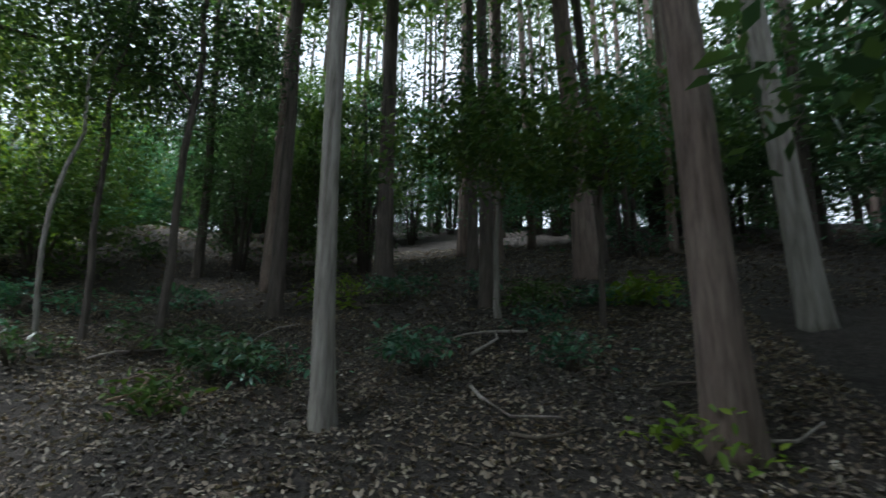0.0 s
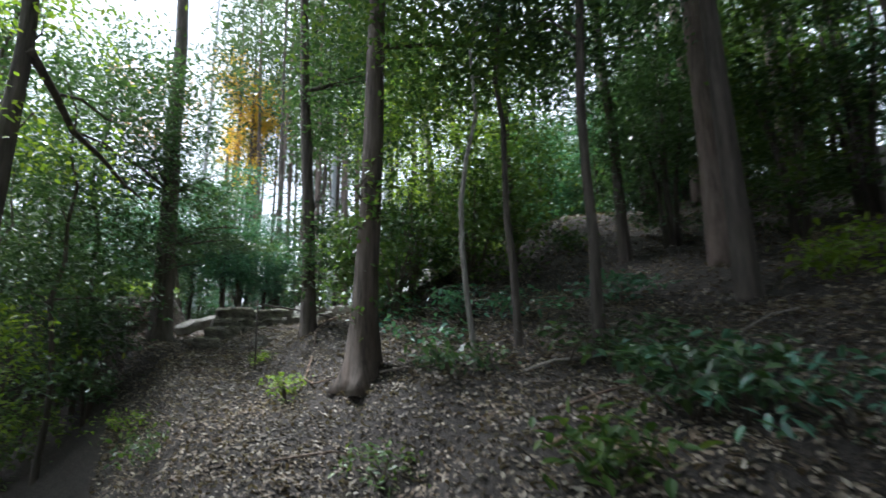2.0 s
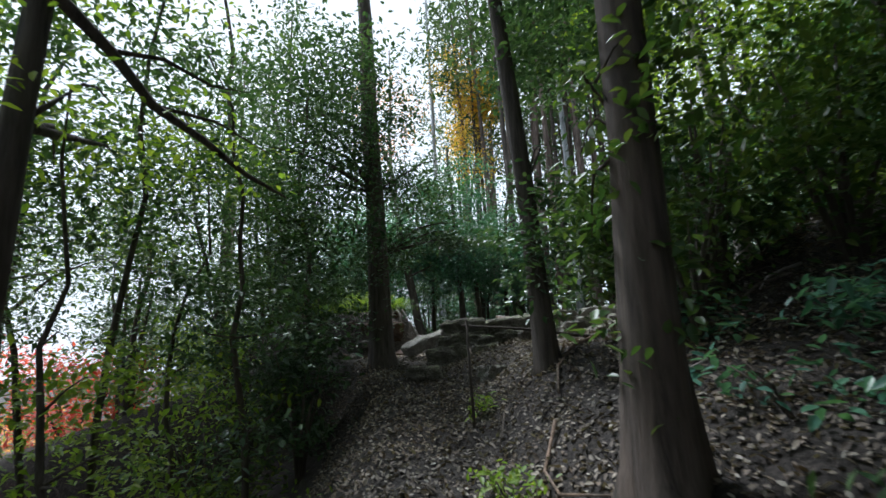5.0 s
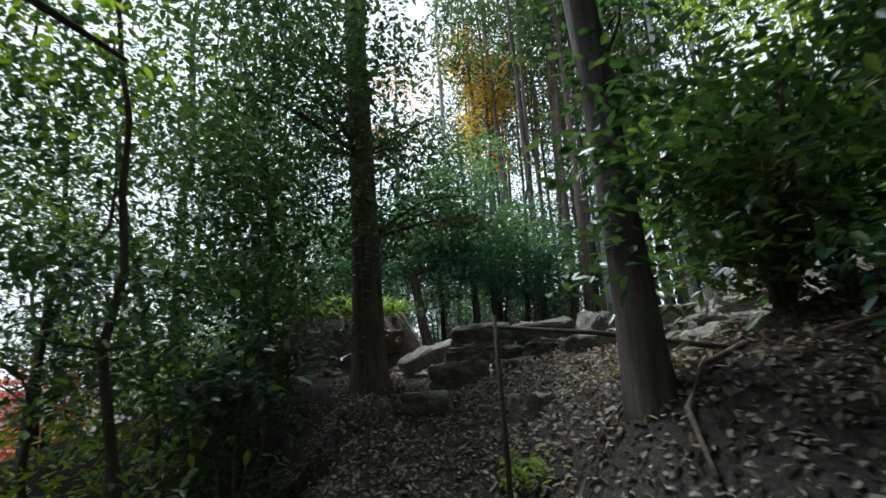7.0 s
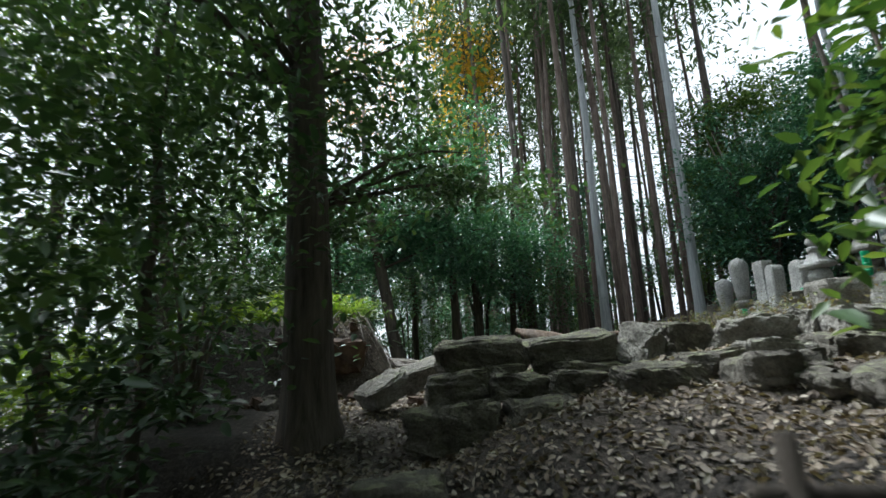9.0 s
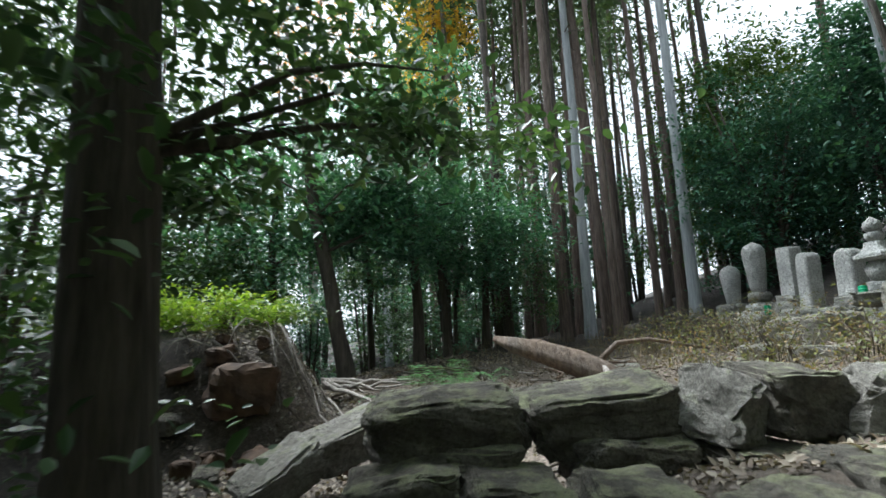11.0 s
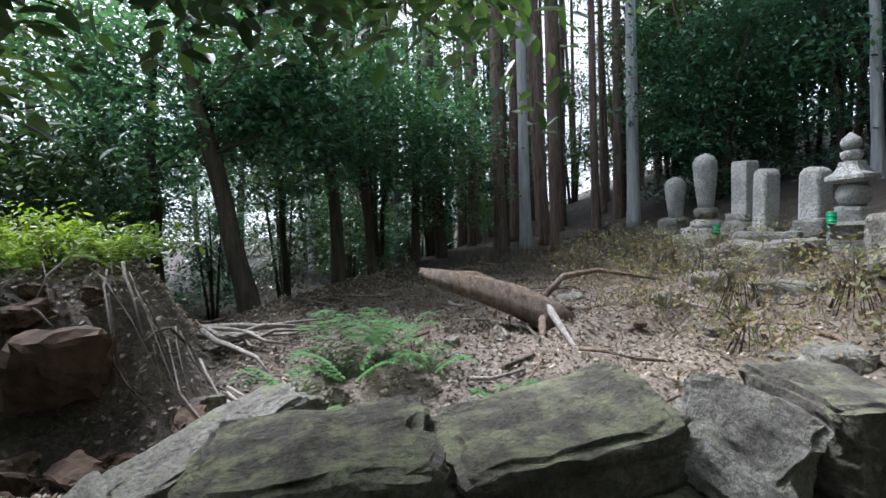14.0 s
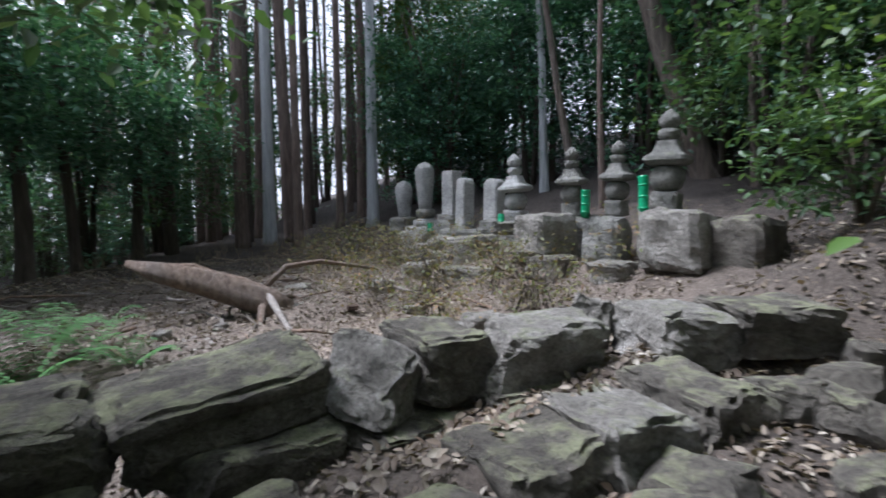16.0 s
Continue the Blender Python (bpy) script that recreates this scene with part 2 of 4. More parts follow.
def tube(points, radii, sides=10, rough=0.0, seed=0, flare=0.0):
    """A bent, tapered round limb: verts and faces. flare spreads the foot into buttress roots."""
    rng = random.Random(seed)
    pts = [Vector(p) for p in points]
    verts, faces = [], []
    phase = rng.random() * 6
    for i, (p, r) in enumerate(zip(pts, radii)):
        d = (pts[min(i + 1, len(pts) - 1)] - pts[max(i - 1, 0)]).normalized()
        a = d.orthogonal().normalized() if abs(d.z) < 0.9 else Vector((1, 0, 0)).cross(d).normalized()
        b = d.cross(a)
        for k in range(sides):
            w = 2 * math.pi * k / sides
            rr = r * (1 + rough * (noise.noise(Vector((math.cos(w) * 1.7 + seed, math.sin(w) * 1.7, p.length * 1.3)))))
            if flare:
                low = max(0.0, 1 - i / 4.0)
                rr *= 1 + flare * low * low * (0.55 + 0.45 * math.sin(3 * w + phase) + 0.3 * math.sin(5 * w + 2 * phase))
            verts.append(p + a * math.cos(w) * rr + b * math.sin(w) * rr)
    for i in range(len(pts) - 1):
        for k in range(sides):
            q, n = i * sides, (k + 1) % sides
            faces.append((q + k, q + n, q + sides + n, q + sides + k))
    faces.append(tuple(range(sides))[::-1])
    faces.append(tuple(range((len(pts) - 1) * sides, len(pts) * sides)))
    return verts, faces


def joined(pieces):
    verts, faces = [], []
    for v, f in pieces:
        o = len(verts)
        verts += v
        faces += [tuple(i + o for i in q) for q in f]
    return verts, faces


def leaf_mesh(name, pos, length, material, rng, width=0.45, droop=0.25, flat=0.6, fine=True, ways=None):
    """Blades at the given places. fine: ovate and folded along the rib; else a simple diamond."""
    n = len(pos)
    yaw = rng.uniform(0, 2 * np.pi, n)
    pitch = rng.normal(-droop, 0.45, n)
    d = np.stack([np.cos(yaw) * np.cos(pitch), np.sin(yaw) * np.cos(pitch), np.sin(pitch)], 1) if ways is None else ways
    up = np.stack([rng.normal(0, 1 - flat, n), rng.normal(0, 1 - flat, n), np.ones(n)], 1)
    side = np.cross(d, up)
    side /= np.linalg.norm(side, axis=1)[:, None] + 1e-9
    nor = np.cross(side, d)
    ln = (length * rng.uniform(0.65, 1.2, n))[:, None]
    w = ln * width * 0.5
    if fine:
        shape = [(0, 0, 0), (0.3, 0.95, 0.3), (0.68, 0.75, 0.25), (1, 0, -0.15), (0.68, -0.75, 0.25), (0.3, -0.95, 0.3)]
        quads = [(0, 1, 2, 3), (0, 3, 4, 5)]
    else:
        shape = [(0, 0, 0), (0.45, 1, 0.2), (1, 0, 0), (0.45, -1, 0.2)]
        quads = [(0, 1, 2, 3)]
    k = len(shape)
    v = np.stack([pos + d * ln * a + side * w * b + nor * w * c for a, b, c in shape], 1).reshape(-1, 3)
    base = (np.arange(n) * k)[:, None, None]
    f = (np.array(quads)[None] + base).reshape(-1)
    nf = n * len(quads)
    me = bpy.data.meshes.new(name)
    me.vertices.add(len(v))
    me.vertices.foreach_set("co", v.astype(np.float32).ravel())
    me.loops.add(nf * 4)
    me.loops.foreach_set("vertex_index", f.astype(np.int32))
    me.polygons.add(nf)
    me.polygons.foreach_set("loop_start", np.arange(nf, dtype=np.int32) * 4)
    me.materials.append(material)
    me.update(calc_edges=True)
    return me


def clumps(rng, count, each, centre, radii, spread, shell=0.55):
    """Leaf places: sprays strewn through an uneven ellipsoid, flatter than they are wide."""
    u = rng.normal(size=(count, 3))
    u /= np.linalg.norm(u, axis=1)[:, None]
    r = rng.uniform(shell ** 3, 1, count) ** (1 / 3)
    c = np.array(centre) + u * r[:, None] * np.array(radii) * rng.uniform(0.75, 1.12, count)[:, None]
    if count > 60:
        boughs = c[: count // 9]
        own = rng.integers(0, len(boughs), count)
        reach = 0.06 + 0.17 * np.array(radii)
        c = boughs[own] + rng.normal(size=(count, 3)) * reach * np.array([1.0, 1.0, 0.55])
        c[:, 2] -= 0.35 * np.linalg.norm(c[:, :2] - boughs[own][:, :2], axis=1)
    p = np.repeat(c, each, 0) + rng.normal(size=(count * each, 3)) * np.array([spread, spread, spread * 0.38])
    return p


WALKED = [(-2.4, -6.1), (-1.3, -5.2), (-0.65, -4.5), (-0.1, -2.3), (0.0, 0.2), (-0.1, 1.1), (0.2, 3.2), (0.55, 4.2)]


def off_path(p, gap=0.5, head=3.2):
    """Keeps leaves out of the space over the trodden path."""
    keep = np.ones(len(p), bool)
    for (ax, ay), (bx, by) in zip(WALKED, WALKED[1:]):
        ab = np.array([bx - ax, by - ay])
        ap = p[:, :2] - np.array([ax, ay])
        s = np.clip(ap @ ab / (ab @ ab), 0, 1)
        dist = np.linalg.norm(ap - s[:, None] * ab, axis=1)
        keep &= (dist > gap) | (p[:, 2] > head)
    return p[keep]


def on_ground(x, y, sink=0.0):
    return Vector((x, y, ground_z(x, y) - sink))


# ---- ground ----
def ground_mesh():
    def axis(lo, hi, near_lo, near_hi, fine, coarse):
        a = list(np.arange(near_lo, near_hi + 1e-6, fine))
        s = near_hi
        step = fine
        while s < hi:
            step = min(coarse, step * 1.25)
            s += step
            a.append(s)
        s, step = near_lo, fine
        while s > lo:
            step = min(coarse, step * 1.25)
            s -= step
            a.insert(0, s)
        return a
    xs = axis(-300, 300, -3.2, 7.0, 0.085, 40)
    ys = axis(-300, 300, -8.0, 12.0, 0.085, 40)
    verts = []
    for y in ys:
        for x in xs:
            z = ground_z(x, y) + relief(x, y)
            verts.append((x, y, z))
    w = len(xs)
    faces = [(j * w + i, j * w + i + 1, (j + 1) * w + i + 1, (j + 1) * w + i) for j in range(len(ys) - 1) for i in range(w - 1)]
    return mesh_from("ground", verts, faces, SOIL, True)


tagged(new("ground", ground_mesh()), "brown leaf-strewn forest floor sloping up from a trodden path", "ground", kind="structure")


# ---- trees ----
def trunk_points(base, height, lean=(0, 0), wobble=0.12, seed=0, steps=10, low_steps=True):
    rng = random.Random(seed)
    ks = [0, 0.012, 0.03, 0.07] + [0.07 + 0.93 * (i + 1) / steps for i in range(steps)]
    pts, wx, wy = [], 0, 0
    for k in ks:
        if k > 0.05:
            wx += rng.uniform(-wobble, wobble)
            wy += rng.uniform(-wobble, wobble)
        pts.append(Vector((lean[0] * k * height + wx * k, lean[1] * k * height + wy * k, k * height)))
    return ks, pts


def tree(name, x, y, dia, height, bark_mat, label, crowns=(), lean=(0, 0), leaf_mat=None, leaf_len=0.09, seed=1, flare=0.5, limbs=4, wobble=0.1, category="tree", group="", fine=True, density=1.0, sides=12, leaf_big=False, roof=None):
    """Trunk with root flare and limbs that reach into the crown's sprays. crowns: centre (from the foot), radii,
    sprays, leaves a spray, spread. roof: an added crown, high out of sight, that blocks light.
    """
    rng = np.random.default_rng(seed)
    t = thing(name, on_ground(x, y, 0.14), label, category, group)
    ks, pts = trunk_points((0, 0, 0), height, lean, wobble, seed)
    radii = [dia / 2 * (1 - 0.72 * k) * (1.05 if k < 0.05 else 1) for k in ks]
    part("trunk", mesh_from("trunk", *tube(pts, radii, sides, 0.16, seed, flare), bark_mat, True), t)
    foliage = []
    for (c, r, count, each, spread) in crowns:
        foliage.append(clumps(rng, int(count * density * 1.5), each, c, r, spread))
        for k in range(limbs):
            u = rng.normal(size=3)
            u /= np.linalg.norm(u)
            end = Vector(c) + Vector(u * np.array(r) * 0.8)
            at = min(0.97, max(0.12, (end.z - 0.25 * (end - Vector((0, 0, end.z))).length) / height))
            i = min(range(len(ks)), key=lambda j: abs(ks[j] - at))
            start = pts[i]
            mid = start.lerp(end, 0.5) + Vector(rng.normal(0, 0.08, 3)) + Vector((0, 0, 0.1))
            r0 = min(radii[i] * 0.5, 0.01 + 0.012 * (end - start).length)
            part("limb", mesh_from("limb", *tube([start, start.lerp(mid, 0.5), mid, mid.lerp(end, 0.5) + Vector((0, 0, 0.04)), end], [r0, r0 * 0.8, r0 * 0.6, r0 * 0.4, r0 * 0.15], 6, 0.1, seed + k), bark_mat, True), t)
    if foliage:
        p = np.concatenate(foliage)
        o = np.array(t.location)
        p = off_path(p + o) - o
        part("crown", leaf_mesh("crown", p, 0.2 if leaf_big else leaf_len, LEAF_MID if leaf_big else leaf_mat, rng, 0.5, fine=fine and not leaf_big), t)
    # extra crown above the view, added only to block light
    if roof:
        part("shade_crown", leaf_mesh("shade_crown", clumps(rng, 230, 14, *roof, 0.4), 0.2, LEAF_MID, rng, 0.5, fine=False), t)
    return t


def shrub(x, y, radii, height, leaf_mat, label, sprays=220, each=16, leaf_len=0.07, seed=5, spread=0.17, stems=6, name="shrub", group="", width=0.45, lift=0.0, fine=True, gap=0.5):
    rng = np.random.default_rng(seed)
    t = thing(name, on_ground(x, y, 0.03), label, "shrub", group)
    c = (0, 0, height * 0.55 + lift)
    p = clumps(rng, int(sprays * (1.7 if height > 1.5 else 1)), each, c, radii, spread, 0.35)
    o = np.array(t.location)
    p = off_path(p + o, gap) - o
    p = p[p[:, 2] > 0.03]
    foot = 0.7 if name == "dry_brush" else 0.05
    for k in range(stems):
        a = rng.uniform(0, 6.28)
        end = Vector((math.cos(a) * radii[0] * 0.6, math.sin(a) * radii[1] * 0.6, c[2] + radii[2] * rng.uniform(0.1, 0.8)))
        mid = Vector((end.x * 0.35, end.y * 0.35, end.z * 0.5))
        r0 = 0.004 if name == "dry_brush" else 0.008 + 0.011 * height
        part("stem", mesh_from("stem", *tube([(end.x * foot, end.y * foot, 0), mid, mid.lerp(end, 0.5), end], [r0, r0 * 0.75, r0 * 0.5, r0 * 0.2], 6, 0.1, seed + k), TWIG, True), t)
    part("foliage", leaf_mesh("foliage", p, leaf_len * (1.25 if height > 1.5 else 1), leaf_mat, rng, width, fine=fine), t)
    return t


# unseen crown added high on the slope trunks to keep light off the ground
HIGH_SHADE = [((0.0, 0.0, 7.6), (2.8, 2.8, 1.3), 230, 14, 0.4)]
# added tall trees whose unseen crowns close high over path and slope as shade
for i, (x, y, c) in enumerate([(3.6, -2.4, (-3.6, 0.6)), (3.9, -5.2, (-3.2, 2.4)), (-3.6, -3.2, (2.0, 2.2)), (-3.8, -7.0, (1.6, 1.2)), (3.3, -9.8, (-2.4, 2.0)), (6.3, -4.6, (-1.2, 0.6))]):
    tree("broadleaf_tree", x, y, 0.2, 12.5, BARK_DARK, "added tall dark trunk with an unseen high crown shading the slope", [], (0.004 * (-1) ** i, 0.006), LEAF_MID, 0.1, 700 + i, 0.4, 0, 0.08, group="tall trees over the slope", roof=((c[0], c[1], 10.8), (3.0, 2.8, 1.2)))
# trees along the path; a roof is an unseen crown added for shade
tree("ivy_tree", 0.84, -0.24, 0.25, 10.5, BARK_MOULD, "brown-grey tree trunk with buttressed roots beside the path", [((1.0, 0.3, 4.6), (1.3, 1.5, 1.4), 240, 18, 0.2), ((0.02, -0.02, 1.6), (0.27, 0.27, 1.2), 34, 9, 0.09)], (0.02, 0.0), LEAF_MID, 0.085, 11, 1.9, roof=((1.2, -1.2, 9.6), (3.0, 2.6, 1.2)))
tree("ivy_tree", 0.94, 1.94, 0.19, 10.5, BARK_DARK, "slim grey trunk wrapped in climbing ivy leaves", [((0.05, -0.1, 1.3), (0.38, 0.38, 1.1), 50, 12, 0.12), ((0.75, 0.2, 4.0), (1.2, 1.3, 1.2), 240, 18, 0.2)], (-0.045, 0.02), LEAF_DARK, 0.085, 12, 0.5, roof=((2.2, -1.2, 9.8), (2.8, 2.6, 1.2)))
tree("broadleaf_tree", -0.72, 5.2, 0.36, 11.0, BARK_DARK, "thick dark trunk with a flared foot at the path's edge", [((-1.0, -0.2, 4.3), (1.4, 1.6, 1.4), 300, 18, 0.2), ((-1.2, -0.3, 3.1), (1.1, 1.2, 0.9), 150, 16, 0.2), ((0.55, 0.7, 3.2), (0.8, 0.7, 0.7), 90, 16, 0.17), ((0.85, 0.5, 2.2), (0.9, 0.4, 0.3), 58, 14, 0.13), ((0.2, 0.62, 1.9), (0.55, 0.3, 0.17), 46, 14, 0.11)], (-0.02, 0.02), LEAF_DARK, 0.085, 13, 0.7, 6, roof=((-0.8, -3.2, 9.8), (2.4, 2.2, 1.2)))
tree("leaning_tree", -2.15, -0.05, 0.2, 9.0, BARK_DARK, "dark leaning trunk on the drop below the path", [((-0.6, 1.0, 5.2), (1.6, 1.8, 1.2), 150, 14, 0.25)], (0.035, 0.0), LEAF_LIME, 0.07, 14, 0.4, 6, roof=((0.8, -2.6, 9.4), (2.6, 2.6, 1.2)))
tree("pole_tree", 0.9, -4.5, 0.16, 12.0, BARK_GREY, "slim straight pale-grey trunk on the leaf-strewn slope", HIGH_SHADE, (-0.02, 0.035), LEAF_MID, 0.08, 15, 0.6, 3, 0.06, leaf_big=True)
tree("broadleaf_tree", 0.75, -6.95, 0.27, 13.0, BARK_CEDAR, "stout reddish-brown trunk leaning over the slope", HIGH_SHADE, (0.0, 0.0), LEAF_MID, 0.08, 16, 0.5, 3, 0.1, leaf_big=True)
tree("broadleaf_tree", 2.9, -8.35, 0.27, 13.0, BARK_GREY, "reddish-grey trunk on the steep slope", HIGH_SHADE, (0.0, 0.02), LEAF_MID, 0.08, 17, 0.5, 3, 0.1, leaf_big=True)
tree("cedar_tree", 4.7, -3.5, 0.28, 14.0, BARK_DARK, "dark cedar trunk on the slope", HIGH_SHADE, (0.0, 0.0), LEAF_CEDAR, 0.1, 18, 0.5, 3, leaf_big=True)
tree("cedar_tree", 5.2, -6.5, 0.36, 14.0, BARK_CEDAR, "thick brown cedar trunk on the slope", HIGH_SHADE, (0.0, 0.03), LEAF_CEDAR, 0.1, 19, 0.5, 3, leaf_big=True)
tree("cedar_tree", 4.88, -1.5, 0.36, 14.0, BARK_CEDAR, "reddish cedar trunk on the shaded slope", HIGH_SHADE, (0.02, 0.0), LEAF_CEDAR, 0.1, 20, 0.5, 3, leaf_big=True)
tree("sapling", 2.05, -1.1, 0.085, 5.5, BARK_DARK, "thin dark sapling on the shaded slope", [((0.1, 0.2, 4.0), (0.9, 0.9, 1.1), 90, 14, 0.18)], (0.02, 0.05), LEAF_DARK, 0.08, 21, 0.4, 3, 0.15, roof=((-1.6, -1.2, 8.0), (2.4, 2.2, 1.0)))
tree("sapling", 1.5, -1.15, 0.06, 4.6, BARK_GREY, "thin grey sapling leaning on the slope", [((0.0, 0.3, 3.4), (0.8, 0.8, 0.9), 80, 14, 0.18)], (-0.05, 0.03), LEAF_MID, 0.08, 22, 0.4, 3, 0.2)
tree("sapling", 3.45, -5.38, 0.08, 4.0, BARK_GREY, "thin bare sapling on the dark slope", [((0.0, 0.2, 3.2), (0.9, 0.9, 0.8), 70, 14, 0.2)], (0.0, 0.02), LEAF_DARK, 0.08, 23, 0.3, 3, 0.15)
tree("sapling", 3.4, 2.9, 0.19, 8.0, BARK_GREY, "slender grey trunk among the leaves upslope", [((0.0, 0.0, 3.4), (1.5, 1.5, 1.6), 240, 16, 0.22)], (0.02, 0.02), LEAF_LIME, 0.08, 24, 0.4, 4)
tree("sapling", 4.8, -0.15, 0.17, 8.0, BARK_DARK, "slender dark trunk among the leaves upslope", [((0.0, 0.0, 3.6), (1.6, 1.6, 1.5), 260, 16, 0.22)], (0.0, 0.02), LEAF_DARK, 0.08, 25, 0.4, 4)
tree("sapling", 4.0, 1.3, 0.13, 7.0, BARK_DARK, "slender dark trunk among the leaves upslope", [((0.0, 0.0, 3.0), (1.4, 1.4, 1.5), 240, 16, 0.22)], (-0.02, 0.02), LEAF_MID, 0.08, 26, 0.4, 4)
tree("sapling", 2.23, -1.9, 0.11, 7.0, BARK_DARK, "slender dark trunk with leafy crown upslope", [((0.2, 0.6, 4.2), (1.4, 1.4, 1.2), 220, 16, 0.22)], (0.02, 0.02), LEAF_DARK, 0.08, 27, 0.4, 4)
# trees on the falling side of the path
for i, (x, y, d, h, c, m) in enumerate([
    (-1.75, 5.0, 0.1, 5.5, ((0.3, -0.3, 2.9), (1.2, 1.2, 1.4), 260, 16, 0.2), LEAF_DARK),
    (-3.0, 2.3, 0.09, 7.5, ((0.0, 0.0, 5.7), (1.2, 1.3, 1.2), 380, 18, 0.2), LEAF_DARK),
    (-4.4, 3.7, 0.1, 8.0, ((0.0, 0.0, 5.6), (1.5, 1.5, 1.3), 380, 18, 0.22), LEAF_DARK),
    (-4.9, 1.7, 0.1, 8.0, ((0.0, 0.0, 5.4), (1.3, 1.3, 1.2), 330, 18, 0.22), LEAF_DARK),
    (-1.9, 2.9, 0.08, 5.0, ((0.0, 0.2, 2.4), (0.95, 1.2, 1.3), 240, 16, 0.2), LEAF_DARK),
    (-2.75, 5.0, 0.09, 6.0, ((-0.3, 0.0, 3.6), (1.5, 1.5, 1.6), 280, 16, 0.22), LEAF_MID),
    (-2.9, 3.4, 0.08, 5.0, ((0.0, 0.0, 2.2), (1.2, 1.4, 1.2), 150, 16, 0.2), LEAF_LIME),
    (-2.3, 1.2, 0.07, 4.5, ((-0.2, 0.2, 2.2), (0.8, 1.0, 0.9), 80, 16, 0.2), LEAF_LIME),
    (-3.9, 7.4, 0.16, 9.0, ((0.0, 0.0, 5.2), (2.2, 2.2, 2.0), 330, 16, 0.28), LEAF_MID),
    (-2.6, 7.2, 0.12, 6.0, ((0.1, 0.0, 2.6), (1.3, 1.4, 1.6), 280, 16, 0.22), LEAF_DARK),
    (-5.5, 4.2, 0.18, 9.0, ((0.2, 0.0, 6.4), (2.2, 2.4, 1.6), 200, 14, 0.3), LEAF_LIME),
    (-4.6, 0.5, 0.14, 8.0, ((0.0, 0.6, 6.0), (1.8, 2.0, 1.4), 120, 14, 0.3), LEAF_LIME),
    (-4.6, 5.6, 0.1, 5.0, ((0.0, 0.0, 2.4), (1.6, 1.6, 1.4), 220, 16, 0.25), LEAF_MID),
    (-5.0, 9.5, 0.16, 9.0, ((0.0, 0.0, 5.0), (2.4, 2.4, 2.4), 320, 16, 0.3), LEAF_MID),
]):
    tree("understorey_tree", x, y, d, h, BARK_DARK, "slender dark tree with dense small glossy leaves on the slope below", [c], (0.03 * math.sin(i * 2.1), 0.03 * math.cos(i * 1.3)), m, 0.085, 40 + i, 0.3, 4, 0.2, group="trees below the path", density=0.6, fine=i in (0, 1, 4, 6, 7))
# red and yellow maples in the garden below
for i, (x, y, r, m, lab) in enumerate([(-6.2, 6.8, 1.5, LEAF_RED, "bright red autumn maple far below the path"), (-8.5, 9.5, 1.8, LEAF_ORANGE, "orange autumn maple far below the path"), (-7.0, 4.2, 1.5, LEAF_RED, "bright red autumn maple far below the path"), (-9.0, 6.5, 2.2, LEAF_LIME, "yellow-green shrub far below the path"), (-4.4, 8.2, 1.2, LEAF_LIME, "yellow-green shrub below the path")]):
    shrub(x, y, (r, r, r * 0.6), 1.6, m, lab, 170, 14, 0.09, 70 + i, 0.25, 5, "maple" if i < 3 else "shrub", fine=False)

# cedars: one tree with high crown, copied over the slope and behind the graves
def cedar_proto(seed, dia, height, mat, label, name="cedar_tree", place=(0, 0)):
    rng = np.random.default_rng(seed)
    pts = []
    for k in range(28):
        h = height * (0.56 + 0.44 * rng.random())
        rad = (height - h) * 0.28 + 0.35
        a = rng.uniform(0, 6.28)
        pts.append(np.array([math.cos(a) * rad, math.sin(a) * rad, h - 0.3]) * rng.uniform(0.6, 1, 3) ** np.array([1, 1, 0]))
    p = np.repeat(np.array(pts), 24, 0) + rng.normal(size=(28 * 24, 3)) * np.array([0.38, 0.38, 0.28])
    t = thing(name, on_ground(*place, 0.08), label, "tree", "cedars")
    ks, tp = trunk_points((0, 0, 0), height, (0.004, 0.004), 0.06, seed)
    part("trunk", mesh_from("trunk", *tube(tp, [dia / 2 * (1 - 0.7 * k) for k in ks], 10, 0.1, seed, 0.35), mat, True), t)
    for k in range(7):
        a, h = rng.uniform(0, 6.28), height * rng.uniform(0.22, 0.55)
        e = Vector((math.cos(a), math.sin(a), -0.15)) * rng.uniform(0.4, 0.9)
        s = Vector((0.004 * h, 0.004 * h, h))
        part("dead_branch", mesh_from("dead_branch", *tube([s, s + e * 0.5, s + e], [0.016, 0.011, 0.004], 5), TWIG), t)
    part("crown", leaf_mesh("crown", p, 0.34, LEAF_CEDAR, rng, 0.28, 0.5, 0.4, False), t)
    return t


protos = [cedar_proto(101, 0.25, 17, BARK_CEDAR, "tall straight brown cedar trunk in a dense stand", place=(4.3, 13.6)),
          cedar_proto(102, 0.19, 16, BARK_CEDAR, "slim straight brown cedar in a dense stand", place=(5.3, 13.2)),
          cedar_proto(103, 0.21, 18, BARK_DARK, "dark straight cedar trunk in a dense stand", place=(4.9, 14.8))]
pale = cedar_proto(104, 0.25, 17, BARK_PALE, "pale bleached trunk standing before the brown cedars", "pale_tree", (5.0, 13.9))
copy_thing(pale, Matrix.Translation(on_ground(6.9, 12.9, 0.08)) @ pose(0, 0, 0, 0, -2.5, 70))
copy_thing(pale, Matrix.Translation(on_ground(0.7, 18.0, 0.08)) @ pose(0, 0, 0, 0, 0, 160))
rs = random.Random(7)
placed = [(4.3, 13.6), (5.3, 13.2), (4.9, 14.8), (5.0, 13.9), (6.9, 12.9), (0.7, 18.0)]


